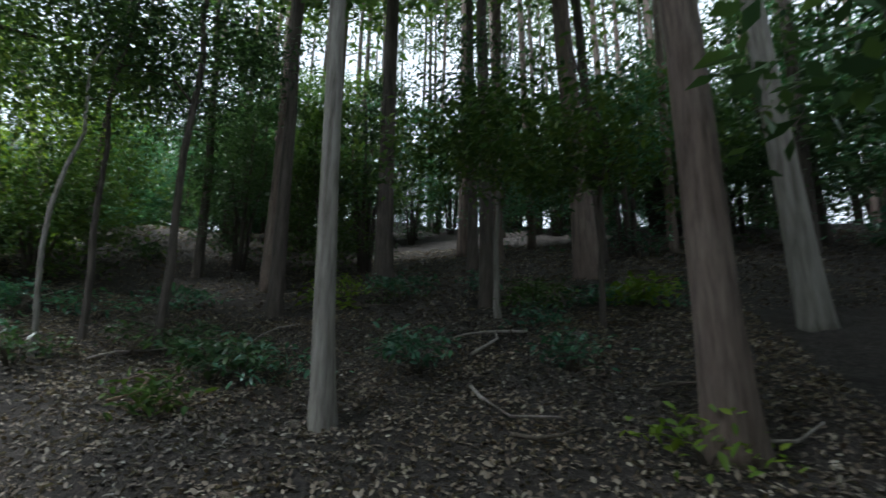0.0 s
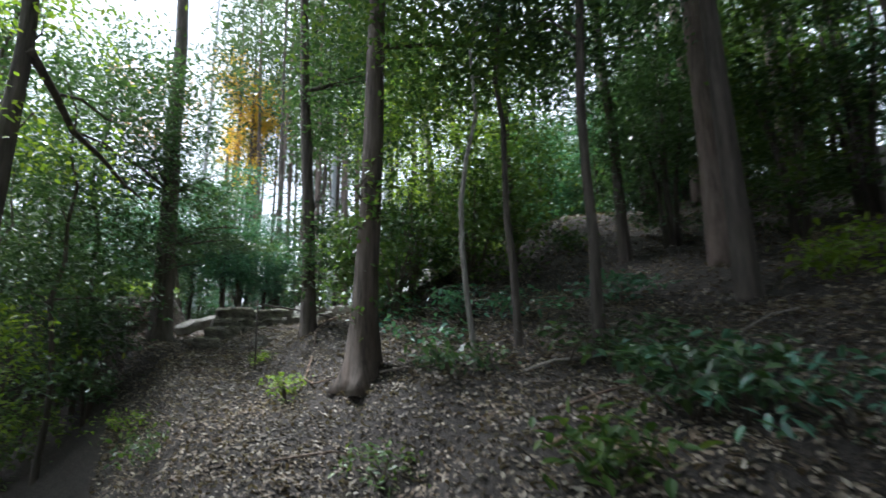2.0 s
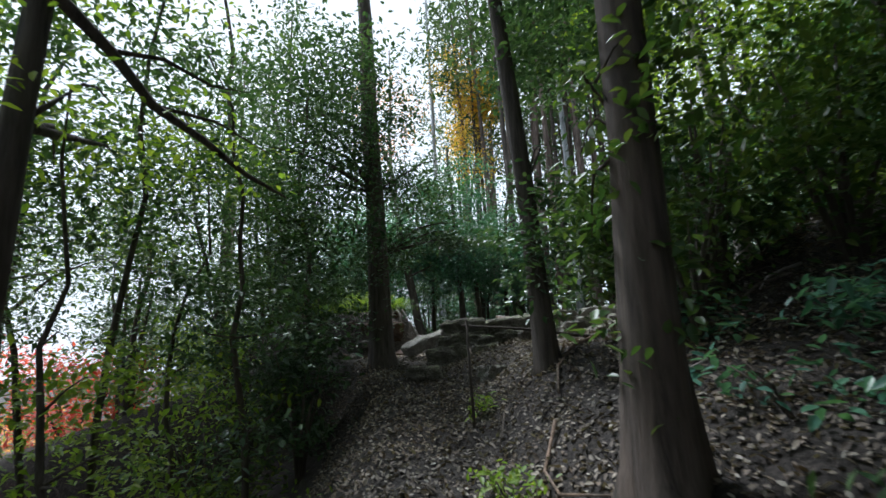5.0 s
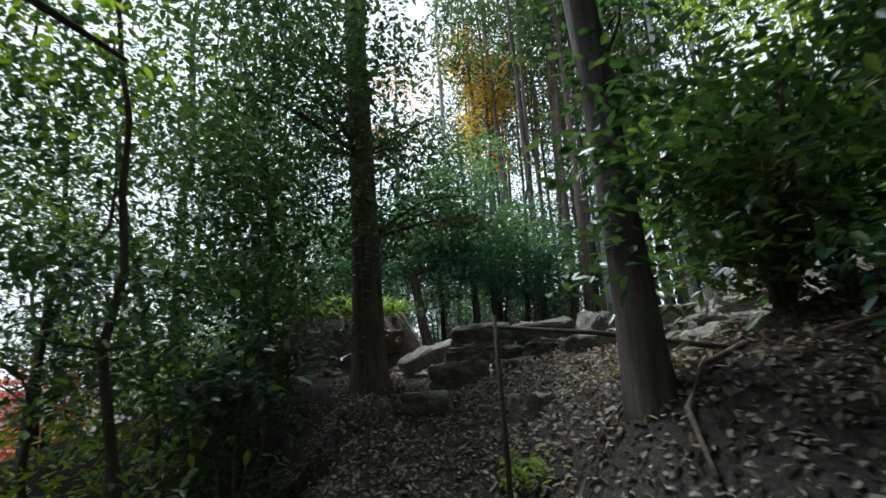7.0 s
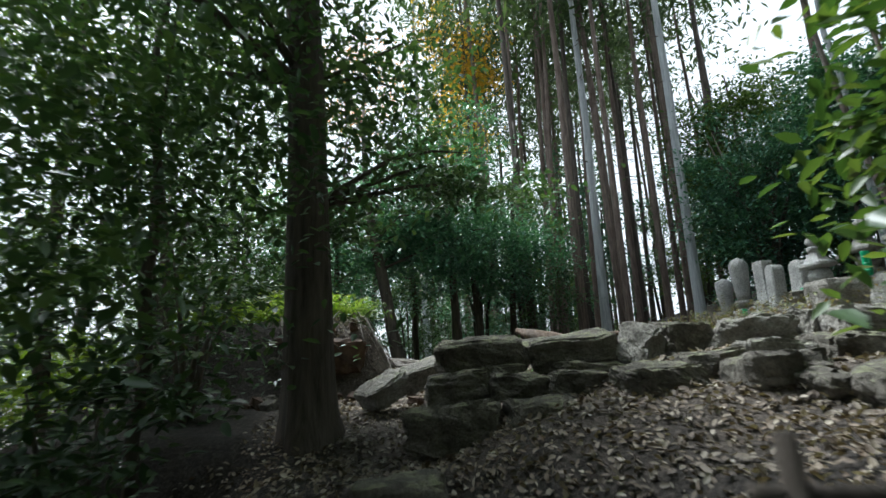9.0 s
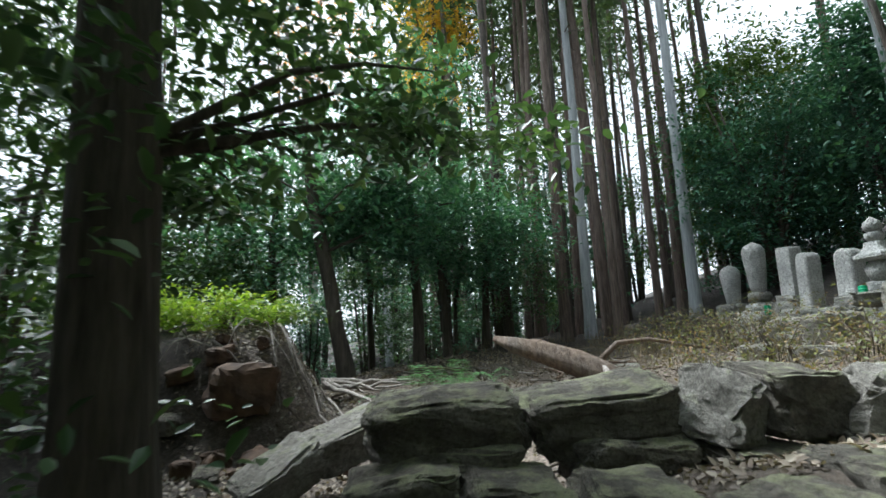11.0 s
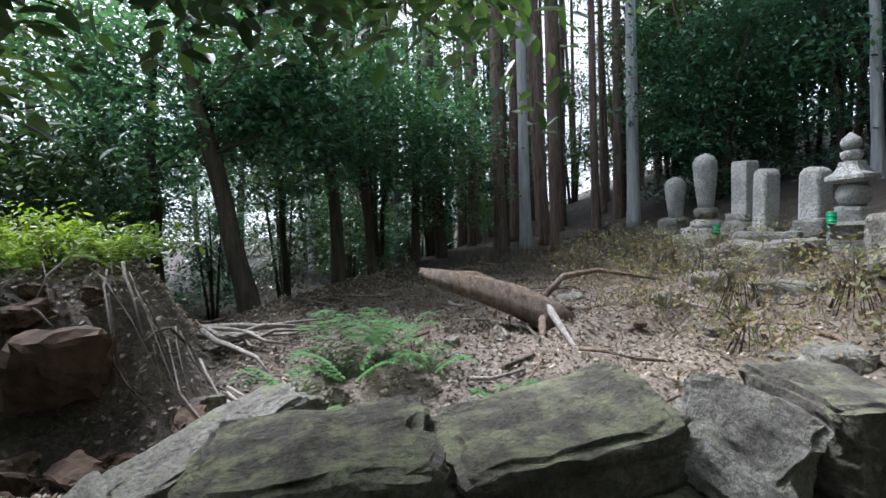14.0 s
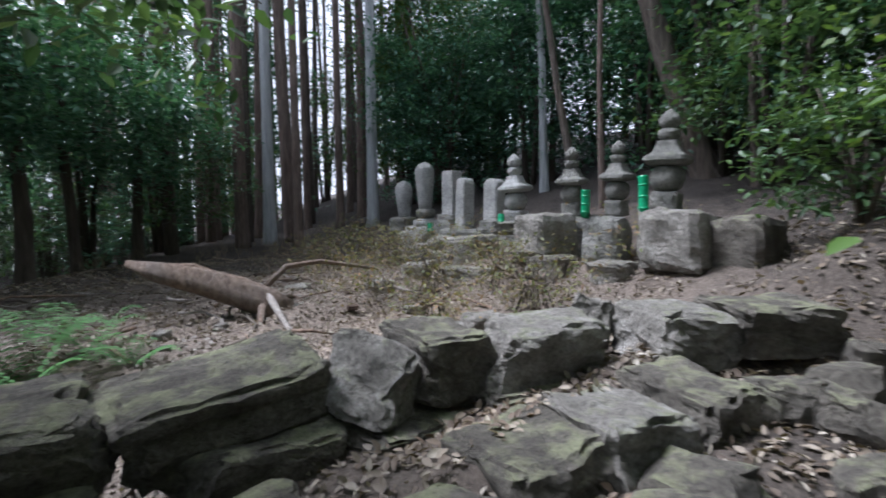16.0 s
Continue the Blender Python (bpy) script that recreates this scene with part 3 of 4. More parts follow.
def scatter_cedars(n, xr, yr, gap, ok=lambda x, y: True):
    made = tries = 0
    while made < n and tries < 5000:
        tries += 1
        x, y = rs.uniform(*xr), rs.uniform(*yr)
        if not ok(x, y) or any((x - a) ** 2 + (y - b) ** 2 < gap * gap for a, b in placed):
            continue
        placed.append((x, y))
        copy_thing(protos[made % 3], Matrix.Translation(on_ground(x, y, 0.08)) @ pose(0, 0, 0, rs.uniform(-2, 2), rs.uniform(-2, 2), rs.uniform(0, 360)))
        made += 1


scatter_cedars(17, (2.6, 8.6), (13.0, 17.5), 0.75)
scatter_cedars(40, (2.0, 13.0), (15.5, 28.0), 1.0)
scatter_cedars(5, (-9.0, -3.5), (20.0, 27.0), 1.6)
scatter_cedars(70, (6.2, 24.0), (-16.0, 4.0), 1.05)
scatter_cedars(10, (10.0, 22.0), (4.0, 14.0), 1.6)
scatter_cedars(16, (-9.0, 6.0), (-22.0, -10.0), 1.5)


# leafy understorey: three grown evergreens, copied through the woods
def evergreen(x, y, mat, seed, label):
    """Many-stemmed evergreen, leafy from knee height to its top."""
    rng = np.random.default_rng(seed)
    t = thing("evergreen_tree", on_ground(x, y, 0.05), label, "tree", "evergreens in the woods")
    ps = [clumps(rng, 140, 14, (0, 0, 1.7), (1.5, 1.5, 1.3), 0.22, 0.4), clumps(rng, 145, 14, (0.4, -0.2, 3.4), (1.5, 1.4, 1.4), 0.22, 0.4), clumps(rng, 80, 14, (-0.3, 0.3, 5.0), (0.9, 0.9, 1.1), 0.22, 0.3)]
    for k in range(4):
        a = k * 1.6 + seed
        top = Vector((math.cos(a) * 0.5, math.sin(a) * 0.5, 4.8 - 0.5 * k))
        part("stem", mesh_from("stem", *tube([(math.cos(a) * 0.12, math.sin(a) * 0.12, 0), (top.x * 0.5, top.y * 0.4, 1.6), (top.x * 0.8, top.y, 3.2), top], [0.07, 0.055, 0.035, 0.01], 7, 0.15, seed + k), BARK_DARK, True), t)
    part("crown", leaf_mesh("crown", np.concatenate(ps), 0.14, mat, rng, 0.5, fine=False), t)
    return t


greens = [evergreen(7.6, 1.2, LEAF_DARK, 151, "dark many-stemmed evergreen in the woods"), evergreen(-2.6, 14.6, LEAF_TEAL, 152, "blue-green many-stemmed evergreen in the woods"), evergreen(8.9, 13.2, LEAF_MID, 153, "fresh green many-stemmed evergreen in the woods")]
rs = random.Random(17)


def scatter_greens(n, xr, yr, gap, scale, kinds, ok=lambda x, y: True):
    made = tries = 0
    spots = []
    while made < n and tries < 4000:
        tries += 1
        x, y = rs.uniform(*xr), rs.uniform(*yr)
        if not ok(x, y) or any((x - a) ** 2 + (y - b) ** 2 < gap * gap for a, b in spots):
            continue
        spots.append((x, y))
        s = rs.uniform(*scale)
        copy_thing(greens[rs.choice(kinds)], Matrix.Translation(on_ground(x, y, 0.05)) @ pose(0, 0, 0, 0, 0, rs.uniform(0, 360)) @ Matrix.Scale(s, 4))
        made += 1


scatter_greens(16, (6.4, 15.0), (-12.0, 5.0), 1.8, (0.5, 0.85), (0, 0, 1))
scatter_greens(6, (4.4, 10.0), (-3.0, 4.0), 1.5, (0.6, 0.95), (2, 2, 0), lambda x, y: x > 3.0 + 0.35 * abs(y - 1.5) and x + y > 2.5)
scatter_greens(14, (9.5, 20.0), (-17.0, 4.0), 1.9, (0.8, 1.15), (0, 1))
scatter_greens(15, (7.6, 13.0), (5.5, 15.0), 1.6, (0.7, 1.15), (1, 1, 2), lambda x, y: x > 6.3 + 0.14 * y)
scatter_greens(13, (-6.0, 3.4), (12.6, 16.5), 1.3, (0.38, 0.8), (1, 1, 0))
scatter_greens(9, (-7.0, 5.0), (16.0, 19.5), 1.2, (0.35, 0.55), (1, 0))
scatter_greens(9, (10.0, 16.0), (-13.0, -1.0), 1.2, (0.4, 0.6), (0, 1))
scatter_greens(14, (-3.0, 14.0), (18.0, 26.0), 1.9, (0.9, 1.35), (1, 2, 0))
scatter_greens(7, (-6.5, -3.2), (6.5, 12.5), 1.5, (0.6, 0.9), (0, 2))
# next three rows: unseen evergreens added behind and downhill to block light
scatter_greens(9, (-9.0, 5.0), (-16.0, -10.0), 2.2, (1.2, 1.6), (0, 2))
scatter_greens(9, (-10.5, -6.0), (-11.0, -3.5), 1.8, (1.5, 1.9), (0, 2))
scatter_greens(12, (-10.5, -6.6), (-10.0, -1.0), 1.4, (1.6, 2.0), (0, 2))
scatter_greens(9, (7.5, 13.5), (-9.5, -3.5), 1.5, (0.6, 0.9), (0, 1, 0))
scatter_greens(9, (5.5, 13.0), (-16.5, -9.2), 1.6, (0.8, 1.3), (0, 1, 0))
scatter_greens(9, (6.3, 12.0), (1.5, 7.0), 1.5, (0.6, 1.0), (0, 0, 1), lambda x, y: x > 7.0 or y < 3.5)
tree("leaning_tree", 8.0, 6.4, 0.36, 7.0, BARK_BROWN, "thick trunk leaning out over the graves", [((-1.9, 1.7, 6.2), (1.8, 1.8, 1.0), 160, 14, 0.3)], (-0.28, 0.25), LEAF_DARK, 0.1, 171, 0.4, 4, 0.1, fine=False)
tree("pole_tree", 8.2, 9.3, 0.16, 9.0, BARK_PALE, "pale slim trunk behind the stone towers", [], (-0.02, 0.02), LEAF_DARK, 0.1, 172, 0.3, 0)
tree("pole_tree", 6.6, 7.2, 0.09, 7.0, BARK_CEDAR, "thin reddish trunk behind the stone towers", [], (-0.01, 0.02), LEAF_DARK, 0.1, 173, 0.3, 0)
tree("pole_tree", 7.2, 5.6, 0.11, 7.0, BARK_BROWN, "thin crooked trunk above the graves", [], (-0.06, 0.05), LEAF_DARK, 0.1, 174, 0.3, 0, 0.2)
tree("pole_tree", 7.4, 8.1, 0.13, 7.0, BARK_BROWN, "thin dark leaning trunk behind the graves", [], (-0.14, 0.1), LEAF_DARK, 0.1, 175, 0.3, 0, 0.1)

# shrubs and leafy growth
for i, (x, y, d, ln, cr, m) in enumerate([
    (0.95, 11.3, 0.2, (0.02, 0.0), [((0.0, -0.2, 2.9), (1.3, 1.1, 1.3), 240, 18, 0.16), ((-0.2, -0.4, 4.2), (1.1, 1.0, 1.0), 140, 18, 0.16)], LEAF_TEAL),
    (1.5, 11.9, 0.15, (-0.02, 0.0), [((0.4, 0.0, 2.4), (1.0, 1.0, 1.1), 170, 18, 0.16)], LEAF_TEAL),
    (2.35, 12.7, 0.17, (0.03, 0.0), [((0.2, 0.0, 2.7), (1.2, 1.1, 1.4), 200, 18, 0.17)], LEAF_TEAL),
    (-0.1, 10.3, 0.24, (-0.16, 0.06), [((-0.5, 0.3, 3.1), (1.3, 1.2, 1.2), 230, 18, 0.17), ((0.5, 0.2, 2.5), (0.8, 0.8, 0.7), 100, 18, 0.15)], LEAF_TEAL),
    (-1.4, 11.6, 0.18, (0.04, 0.0), [((0.0, 0.0, 3.2), (1.5, 1.3, 1.5), 280, 18, 0.18)], LEAF_TEAL),
    (-2.9, 11.2, 0.2, (-0.03, 0.0), [((0.0, 0.0, 3.0), (1.6, 1.4, 1.6), 290, 18, 0.18)], LEAF_DARK),
    (0.2, 12.6, 0.14, (0.0, 0.02), [((0.0, 0.0, 3.4), (1.5, 1.2, 1.5), 220, 18, 0.18)], LEAF_DARK),
]):
    tree("evergreen_tree", x, y, d, 5.6, BARK_DARK, "dark-trunked evergreen with glossy blue-green leaves behind the terrace", cr, ln, m, 0.1, 820 + i, 0.5, 5, 0.12, group="evergreens behind the terrace", density=0.85)
shrub(8.3, 12.2, (1.6, 1.6, 2.4), 4.6, LEAF_TEAL, "tall glossy evergreen behind the gravestones", 520, 18, 0.09, 85, 0.18)
shrub(9.2, 9.9, (1.5, 1.6, 2.2), 4.4, LEAF_TEAL, "tall dark evergreen behind the gravestones", 460, 18, 0.09, 86, 0.18)
shrub(9.6, 14.0, (2.0, 2.0, 3.2), 7.0, LEAF_MID, "tall yellow-green leafy tree behind the gravestones", 480, 18, 0.1, 87, 0.22)
shrub(9.8, 7.4, (1.5, 1.5, 1.9), 4.6, LEAF_DARK, "dark evergreen on the slope above the graves", 360, 18, 0.09, 88, 0.18, lift=1.2)
shrub(2.1, 2.7, (0.75, 0.7, 0.8), 1.9, LEAF_MID, "thin leafy shrub on the slope beside the wall", 120, 14, 0.085, 89, 0.16)
shrub(3.1, 1.2, (1.0, 1.0, 0.9), 2.2, LEAF_MID, "leafy shrub on the shaded slope", 170, 14, 0.085, 90, 0.18)
shrub(4.7, 4.3, (0.55, 0.7, 0.5), 1.0, LEAF_DARK, "low leafy shrub beside the grave platform", 110, 14, 0.08, 91, 0.13)
for i, (x, y, r, h) in enumerate([(1.95, 2.45, 0.5, 1.6), (2.4, 1.8, 0.6, 1.9), (1.85, 1.2, 0.4, 1.3), (2.7, 2.9, 0.6, 1.8)]):
    shrub(x, y, (r, r, h * 0.42), h, LEAF_DARK if i % 2 else LEAF_MID, "thin-stemmed dark leafy bush on the slope beside the path", 42, 14, 0.085, 920 + i, 0.15, 9, group="bushes beside the path")
tree("maple", 2.3, 17.5, 0.26, 14.0, BARK_DARK, "tall maple with yellow autumn leaves", [((0.0, 0.0, 9.2), (1.0, 1.0, 2.6), 170, 14, 0.28), ((0.7, 0.4, 11.6), (1.0, 0.9, 1.4), 80, 14, 0.28), ((-0.7, 0.0, 12.2), (0.9, 0.8, 1.5), 60, 14, 0.28)], (0, 0), LEAF_YELLOW, 0.13, 95, 0.3, 5, fine=False)
tree("maple", -1.5, 18.5, 0.22, 14.0, BARK_GREY, "maple with thinning orange-red autumn leaves", [((0.0, 0.0, 10.6), (1.8, 1.4, 2.0), 95, 12, 0.32)], (0.03, 0), LEAF_ORANGE, 0.12, 96, 0.3, 9, fine=False)
for i, (x, y, s, h) in enumerate([(-1.7, 8.1, 0.5, 0.42), (-1.1, 8.1, 0.4, 0.36), (-2.3, 8.4, 0.55, 0.55), (-0.75, 8.3, 0.3, 0.28), (-1.4, 8.7, 0.5, 0.45), (-2.8, 8.8, 0.6, 0.65)]):
    shrub(x, y, (s, s * 0.8, h * 0.5), h, LEAF_LIME if i != 3 else LEAF_MID, "bright yellow-green low growth on top of the earth bank", 75, 14, 0.06, 110 + i, 0.1, 6, group="growth on the bank", width=0.4)
for i, (x, y, r, h, m) in enumerate([(-1.55, 3.7, 0.55, 1.6, LEAF_DARK), (-1.75, 4.5, 0.6, 1.8, LEAF_DARK), (-2.6, 3.9, 0.8, 2.2, LEAF_MID), (-1.9, 6.1, 0.6, 1.8, LEAF_DARK)]):
    shrub(x, y, (r, r, h * 0.45), h, m, "dark leafy undergrowth on the drop below the path", 42, 16, 0.08, 120 + i, 0.15, 5, group="undergrowth below the path")
# low plants on the slope
rs = random.Random(31)
for i in range(34):
    x, y = rs.uniform(0.6, 5.0), rs.uniform(-8.0, 2.6)
    if x - path_x(y) < 0.95 or (abs(x - 1.04) < 0.5 and abs(y + 4.45) < 0.5):
        continue
    m = rs.choice([LEAF_TEAL, LEAF_MID, LEAF_DARK, LEAF_LIME, LEAF_TEAL])
    r = rs.uniform(0.22, 0.5)
    shrub(x, y, (r, r, 0.16), rs.uniform(0.25, 0.6), m, "low leafy seedling among fallen leaves on the slope", rs.randint(9, 22), 12, rs.uniform(0.07, 0.11), 200 + i, 0.1, 3, "seedling_plant", "plants on the slope")
for i, (x, y, s) in enumerate([(-0.85, 0.4, 0.3), (-0.95, 1.6, 0.3), (0.3, 2.3, 0.25), (-1.0, -1.0, 0.35), (0.35, 0.6, 0.22), (-1.2, -2.4, 0.4), (0.45, -1.6, 0.25)]):
    shrub(x, y, (s, s, 0.14), 0.3, rs.choice([LEAF_LIME, LEAF_MID]), "small yellow-green plant at the edge of the path", 16, 12, 0.06, 260 + i, 0.09, 3, "seedling_plant", "plants at the path", gap=0.2)
# leafy branch hanging across the slope
tree("sapling", 2.9, -6.5, 0.07, 3.0, BARK_DARK, "arching sapling with a wide spray of green leaves", [((-0.5, 0.6, 2.0), (1.0, 1.5, 0.42), 230, 16, 0.17)], (-0.05, 0.06), LEAF_MID, 0.085, 28, 0.3, 7, 0.15)

# ---- dry stone wall ----
def rock_mesh(size, seed, material, rough=0.1, cuts=5):
    """A quarried block: chipped corners, hollow faces, slightly skewed."""
    bm = bmesh.new()
    bmesh.ops.create_cube(bm, size=1)
    bmesh.ops.subdivide_edges(bm, edges=bm.edges[:], cuts=cuts, use_grid_fill=True)
    rng = random.Random(seed)
    o = Vector((rng.uniform(0, 50), rng.uniform(0, 50), rng.uniform(0, 50)))
    skew = [rng.uniform(-0.16, 0.16) for _ in range(4)]
    for v in bm.verts:
        p = v.co.copy()
        near = sorted(abs(c) for c in p)
        if near[1] > 0.45:
            p *= 0.9 + 0.09 * noise.noise(p * 6 + o)
        n = noise.noise_vector(p * 2.2 + o) * rough + noise.noise_vector(p * 6.0 + o) * rough * 0.45
        p += n
        if cuts > 6:
            p += noise.noise_vector(p * 13.0 + o) * 0.022 + noise.noise_vector(p * 27.0 + o) * 0.01
        p.x += skew[0] * p.z + skew[1] * p.y * 0.6
        p.z += skew[2] * p.x * 0.7 + skew[3] * p.y * 0.4
        v.co = Vector((p.x * size[0], p.y * size[1], p.z * size[2]))
    me = bpy.data.meshes.new("stone")
    bm.to_mesh(me)
    bm.free()
    me.materials.append(material)
    return me


wall = thing("stone_wall", (0, 0, 0), "low dry-stone wall of rough mossy blocks across the path", "wall")


def wall_stone(x, y, z, sx, sy, sz, turn=0, tilt=(0, 0), seed=0, mat=None, rough=0.1):
    ob = part("stone", rock_mesh((sx, sy, sz), seed, mat or ROCK, rough, 13), wall)
    ob.matrix_basis = pose(x, y, z, tilt[0], tilt[1], turn)
    return ob


# top course
wall_stone(0.53, 5.62, 0.27, 0.66, 0.44, 0.28, -3, (6, -3), 1)
wall_stone(1.27, 5.58, 0.28, 0.72, 0.42, 0.26, 2, (6, -5), 2)
wall_stone(1.73, 5.36, 0.27, 0.24, 0.34, 0.3, 25, (10, 28), 3, ROCK_PALE, 0.13)
wall_stone(2.06, 5.33, 0.32, 0.36, 0.38, 0.27, -12, (0, 2), 4)
wall_stone(2.46, 5.12, 0.33, 0.5, 0.4, 0.27, -22, (4, 4), 5, ROCK_PALE)
wall_stone(0.16, 6.2, 0.16, 0.74, 0.26, 0.2, 32, (10, -14), 6, ROCK_PALE)
wall_stone(-0.24, 5.92, 0.04, 0.4, 0.28, 0.18, 38, (6, -26), 7, ROCK_PALE)
wall_stone(2.92, 5.12, 0.38, 0.24, 0.2, 0.22, 30, (12, 20), 8, ROCK_PALE)
wall_stone(3.02, 4.74, 0.36, 0.42, 0.4, 0.26, -30, (0, 4), 9, ROCK_PALE)
wall_stone(3.36, 4.44, 0.4, 0.5, 0.4, 0.24, -34, (0, 3), 10)
# middle course
for i, (x, y, z, w, h) in enumerate([(0.3, 5.32, 0.05, 0.42, 0.22), (0.72, 5.2, 0.05, 0.36, 0.18), (1.08, 5.0, 0.05, 0.36, 0.19), (1.44, 4.55, 0.06, 0.42, 0.24), (1.86, 4.72, 0.12, 0.4, 0.24), (2.22, 4.6, 0.14, 0.38, 0.28), (2.6, 4.5, 0.18, 0.36, 0.26)]):
    wall_stone(x, y, z, w, 0.42, h, (-5, -8, -12, 4, -9, -14, -20)[i], ((i * 3) % 5 - 2, (i * 7) % 9 - 4), 20 + i, ROCK_PALE if i == 5 else ROCK)
for i, (x, y, z, w) in enumerate([(1.3, 5.42, 0.1, 0.5), (1.8, 5.25, 0.06, 0.4), (2.3, 5.1, 0.12, 0.45), (0.55, 5.55, 0.1, 0.6)]):
    wall_stone(x, y, z, w, 0.34, 0.2, -6 * i, (0, 2), 60 + i)
# lowest course
for i, (x, y, z, w, h) in enumerate([(0.24, 4.86, -0.17, 0.54, 0.28), (0.75, 4.76, -0.15, 0.44, 0.28), (1.14, 4.56, -0.16, 0.38, 0.25), (1.52, 4.42, -0.16, 0.44, 0.24), (1.95, 4.42, -0.08, 0.4, 0.26), (2.36, 4.3, -0.04, 0.42, 0.26)]):
    wall_stone(x, y, z, w, 0.42, h, (-6, -4, -10, -6, -10, -16)[i], ((i * 5) % 7 - 3, (i * 3) % 7 - 3), 40 + i)
for i, (x, y, w) in enumerate([(0.9, 4.68, 0.5), (1.35, 4.46, 0.4), (0.45, 4.8, 0.4)]):
    wall_stone(x, y, -0.36, w, 0.4, 0.22, 5 * i - 4, (0, 3), 50 + i)


def loose_rock(x, y, size, turn, seed, mat, label, lift=0.2, tilt=(0, 0)):
    ob = new("rock", rock_mesh(size, seed, mat, 0.13))
    ob.matrix_world = Matrix.Translation(on_ground(x, y) + Vector((0, 0, size[2] * lift))) @ pose(0, 0, 0, *tilt, turn)
    return tagged(ob, label, "rock")


for i, (x, y, s, t, m) in enumerate([
    (-0.1, 3.95, (0.42, 0.3, 0.2), 10, ROCK), (0.62, 3.25, (0.24, 0.2, 0.18), 35, ROCK_PALE),
    (2.3, 6.15, (0.3, 0.2, 0.08), 12, ROCK_PALE), (3.35, 6.3, (0.34, 0.26, 0.2), -10, ROCK_PALE), (3.75, 8.2, (0.3, 0.24, 0.2), 0, ROCK_PALE),
    (4.35, 8.25, (0.35, 0.3, 0.2), 30, ROCK_PALE), (3.0, 8.6, (0.3, 0.22, 0.12), 50, ROCK_PALE), (4.3, 7.4, (0.3, 0.5, 0.16), 20, ROCK_PALE),
]):
    loose_rock(x, y, s, t, 300 + i, m, "rough fallen stone lying in leaves" if m is ROCK else "pale rough stone lying on the earth")

rs = random.Random(53)
for i in range(26):
    x, y = rs.uniform(1.75, 3.5), rs.uniform(3.45, 4.35)
    s = rs.uniform(0.13, 0.27)
    loose_rock(x, y, (s * 1.2, s, s * 0.75), rs.uniform(0, 180), 330 + i, ROCK, "mossy rubble stone tumbled from the wall", 0.22, (rs.uniform(-15, 15), rs.uniform(-15, 15)))

# ---- graves ----
def lathe(profile, sides=24, square=0.0):
    verts, faces = [], []
    for r, z in profile:
        for k in range(sides):
            a = 2 * math.pi * (k + 0.5) / sides
            f = 1 / max(abs(math.cos(a)), abs(math.sin(a)))
            q = r * (1 + (f - 1) * square)
            verts.append((q * math.cos(a), q * math.sin(a), z))
    n = len(profile)
    for i in range(n - 1):
        for k in range(sides):
            j = (k + 1) % sides
            faces.append((i * sides + k, i * sides + j, (i + 1) * sides + j, (i + 1) * sides + k))
    faces.append(tuple(range(sides))[::-1])
    faces.append(tuple(range((n - 1) * sides, n * sides)))
    return verts, faces


def lathe_part(name, profile, mat, parent, square=0.0, sides=24):
    return part(name, mesh_from(name, *lathe(profile, sides, square), mat, square < 0.5), parent)


def slab_mesh(sx, sy, sz, seed, mat, rough=0.035):
    return rock_mesh((sx, sy, sz), seed, mat, rough)


def stone_pagoda(x, y, z, h, turn, seed, mat, label):
    """Five-ring stone tower: cube, ball, curved roof, half bowl and jewel."""
    t = thing("stone_pagoda", (x, y, z), label, "gravestone", "five-ring towers")
    t.rotation_euler = (radians(2 * math.sin(seed)), radians(2.5 * math.cos(seed)), radians(turn))
    t.scale = (0.82, 0.82, 1.0)
    b = part("base", slab_mesh(0.32 * h, 0.32 * h, 0.22 * h, seed, mat), t)
    b.location = (0, 0, 0.1 * h)
    lathe_part("ball", [(0.1 * h, 0.2 * h), (0.16 * h, 0.24 * h), (0.195 * h, 0.31 * h), (0.195 * h, 0.37 * h), (0.16 * h, 0.43 * h), (0.11 * h, 0.46 * h)], mat, t)
    lathe_part("roof", [(0.1 * h, 0.455 * h), (0.2 * h, 0.465 * h), (0.245 * h, 0.5 * h), (0.24 * h, 0.54 * h), (0.17 * h, 0.575 * h), (0.125 * h, 0.64 * h), (0.115 * h, 0.69 * h)], mat, t, 0.85, 32)
    lathe_part("bowl", [(0.085 * h, 0.69 * h), (0.11 * h, 0.72 * h), (0.125 * h, 0.76 * h), (0.12 * h, 0.795 * h), (0.08 * h, 0.81 * h)], mat, t)
    lathe_part("jewel", [(0.075 * h, 0.81 * h), (0.115 * h, 0.85 * h), (0.12 * h, 0.89 * h), (0.1 * h, 0.935 * h), (0.05 * h, 0.97 * h), (0.012 * h, 1.0 * h)], mat, t)
    return t


def egg_tomb(x, y, z, h, seed, with_base, label):
    t = thing("egg_tomb", (x, y, z), label, "gravestone", "egg-shaped tombs")
    t.rotation_euler = (radians(1.5), radians(-2), 0)
    t.scale = (0.8, 0.8, 1.0)
    zb = 0
    if with_base:
        p = part("plinth", slab_mesh(0.64, 0.6, 0.38, seed, GRANITE), t)
        p.location = (0, 0, -0.02)
        lathe_part("round_step", [(0.24, 0.15), (0.26, 0.19), (0.25, 0.25), (0.15, 0.29)], GRANITE, t)
        lathe_part("lotus_seat", [(0.13, 0.285), (0.19, 0.33), (0.2, 0.4), (0.17, 0.44)], GRANITE_DARK, t)
        zb = 0.43
    lathe_part("body", [(0.125, zb), (0.145, zb + 0.18 * h), (0.175, zb + 0.5 * h), (0.195, zb + 0.74 * h), (0.19, zb + 0.84 * h), (0.14, zb + 0.93 * h), (0.07, zb + 0.97 * h), (0.01, zb + h)], GRANITE, t)
    return t


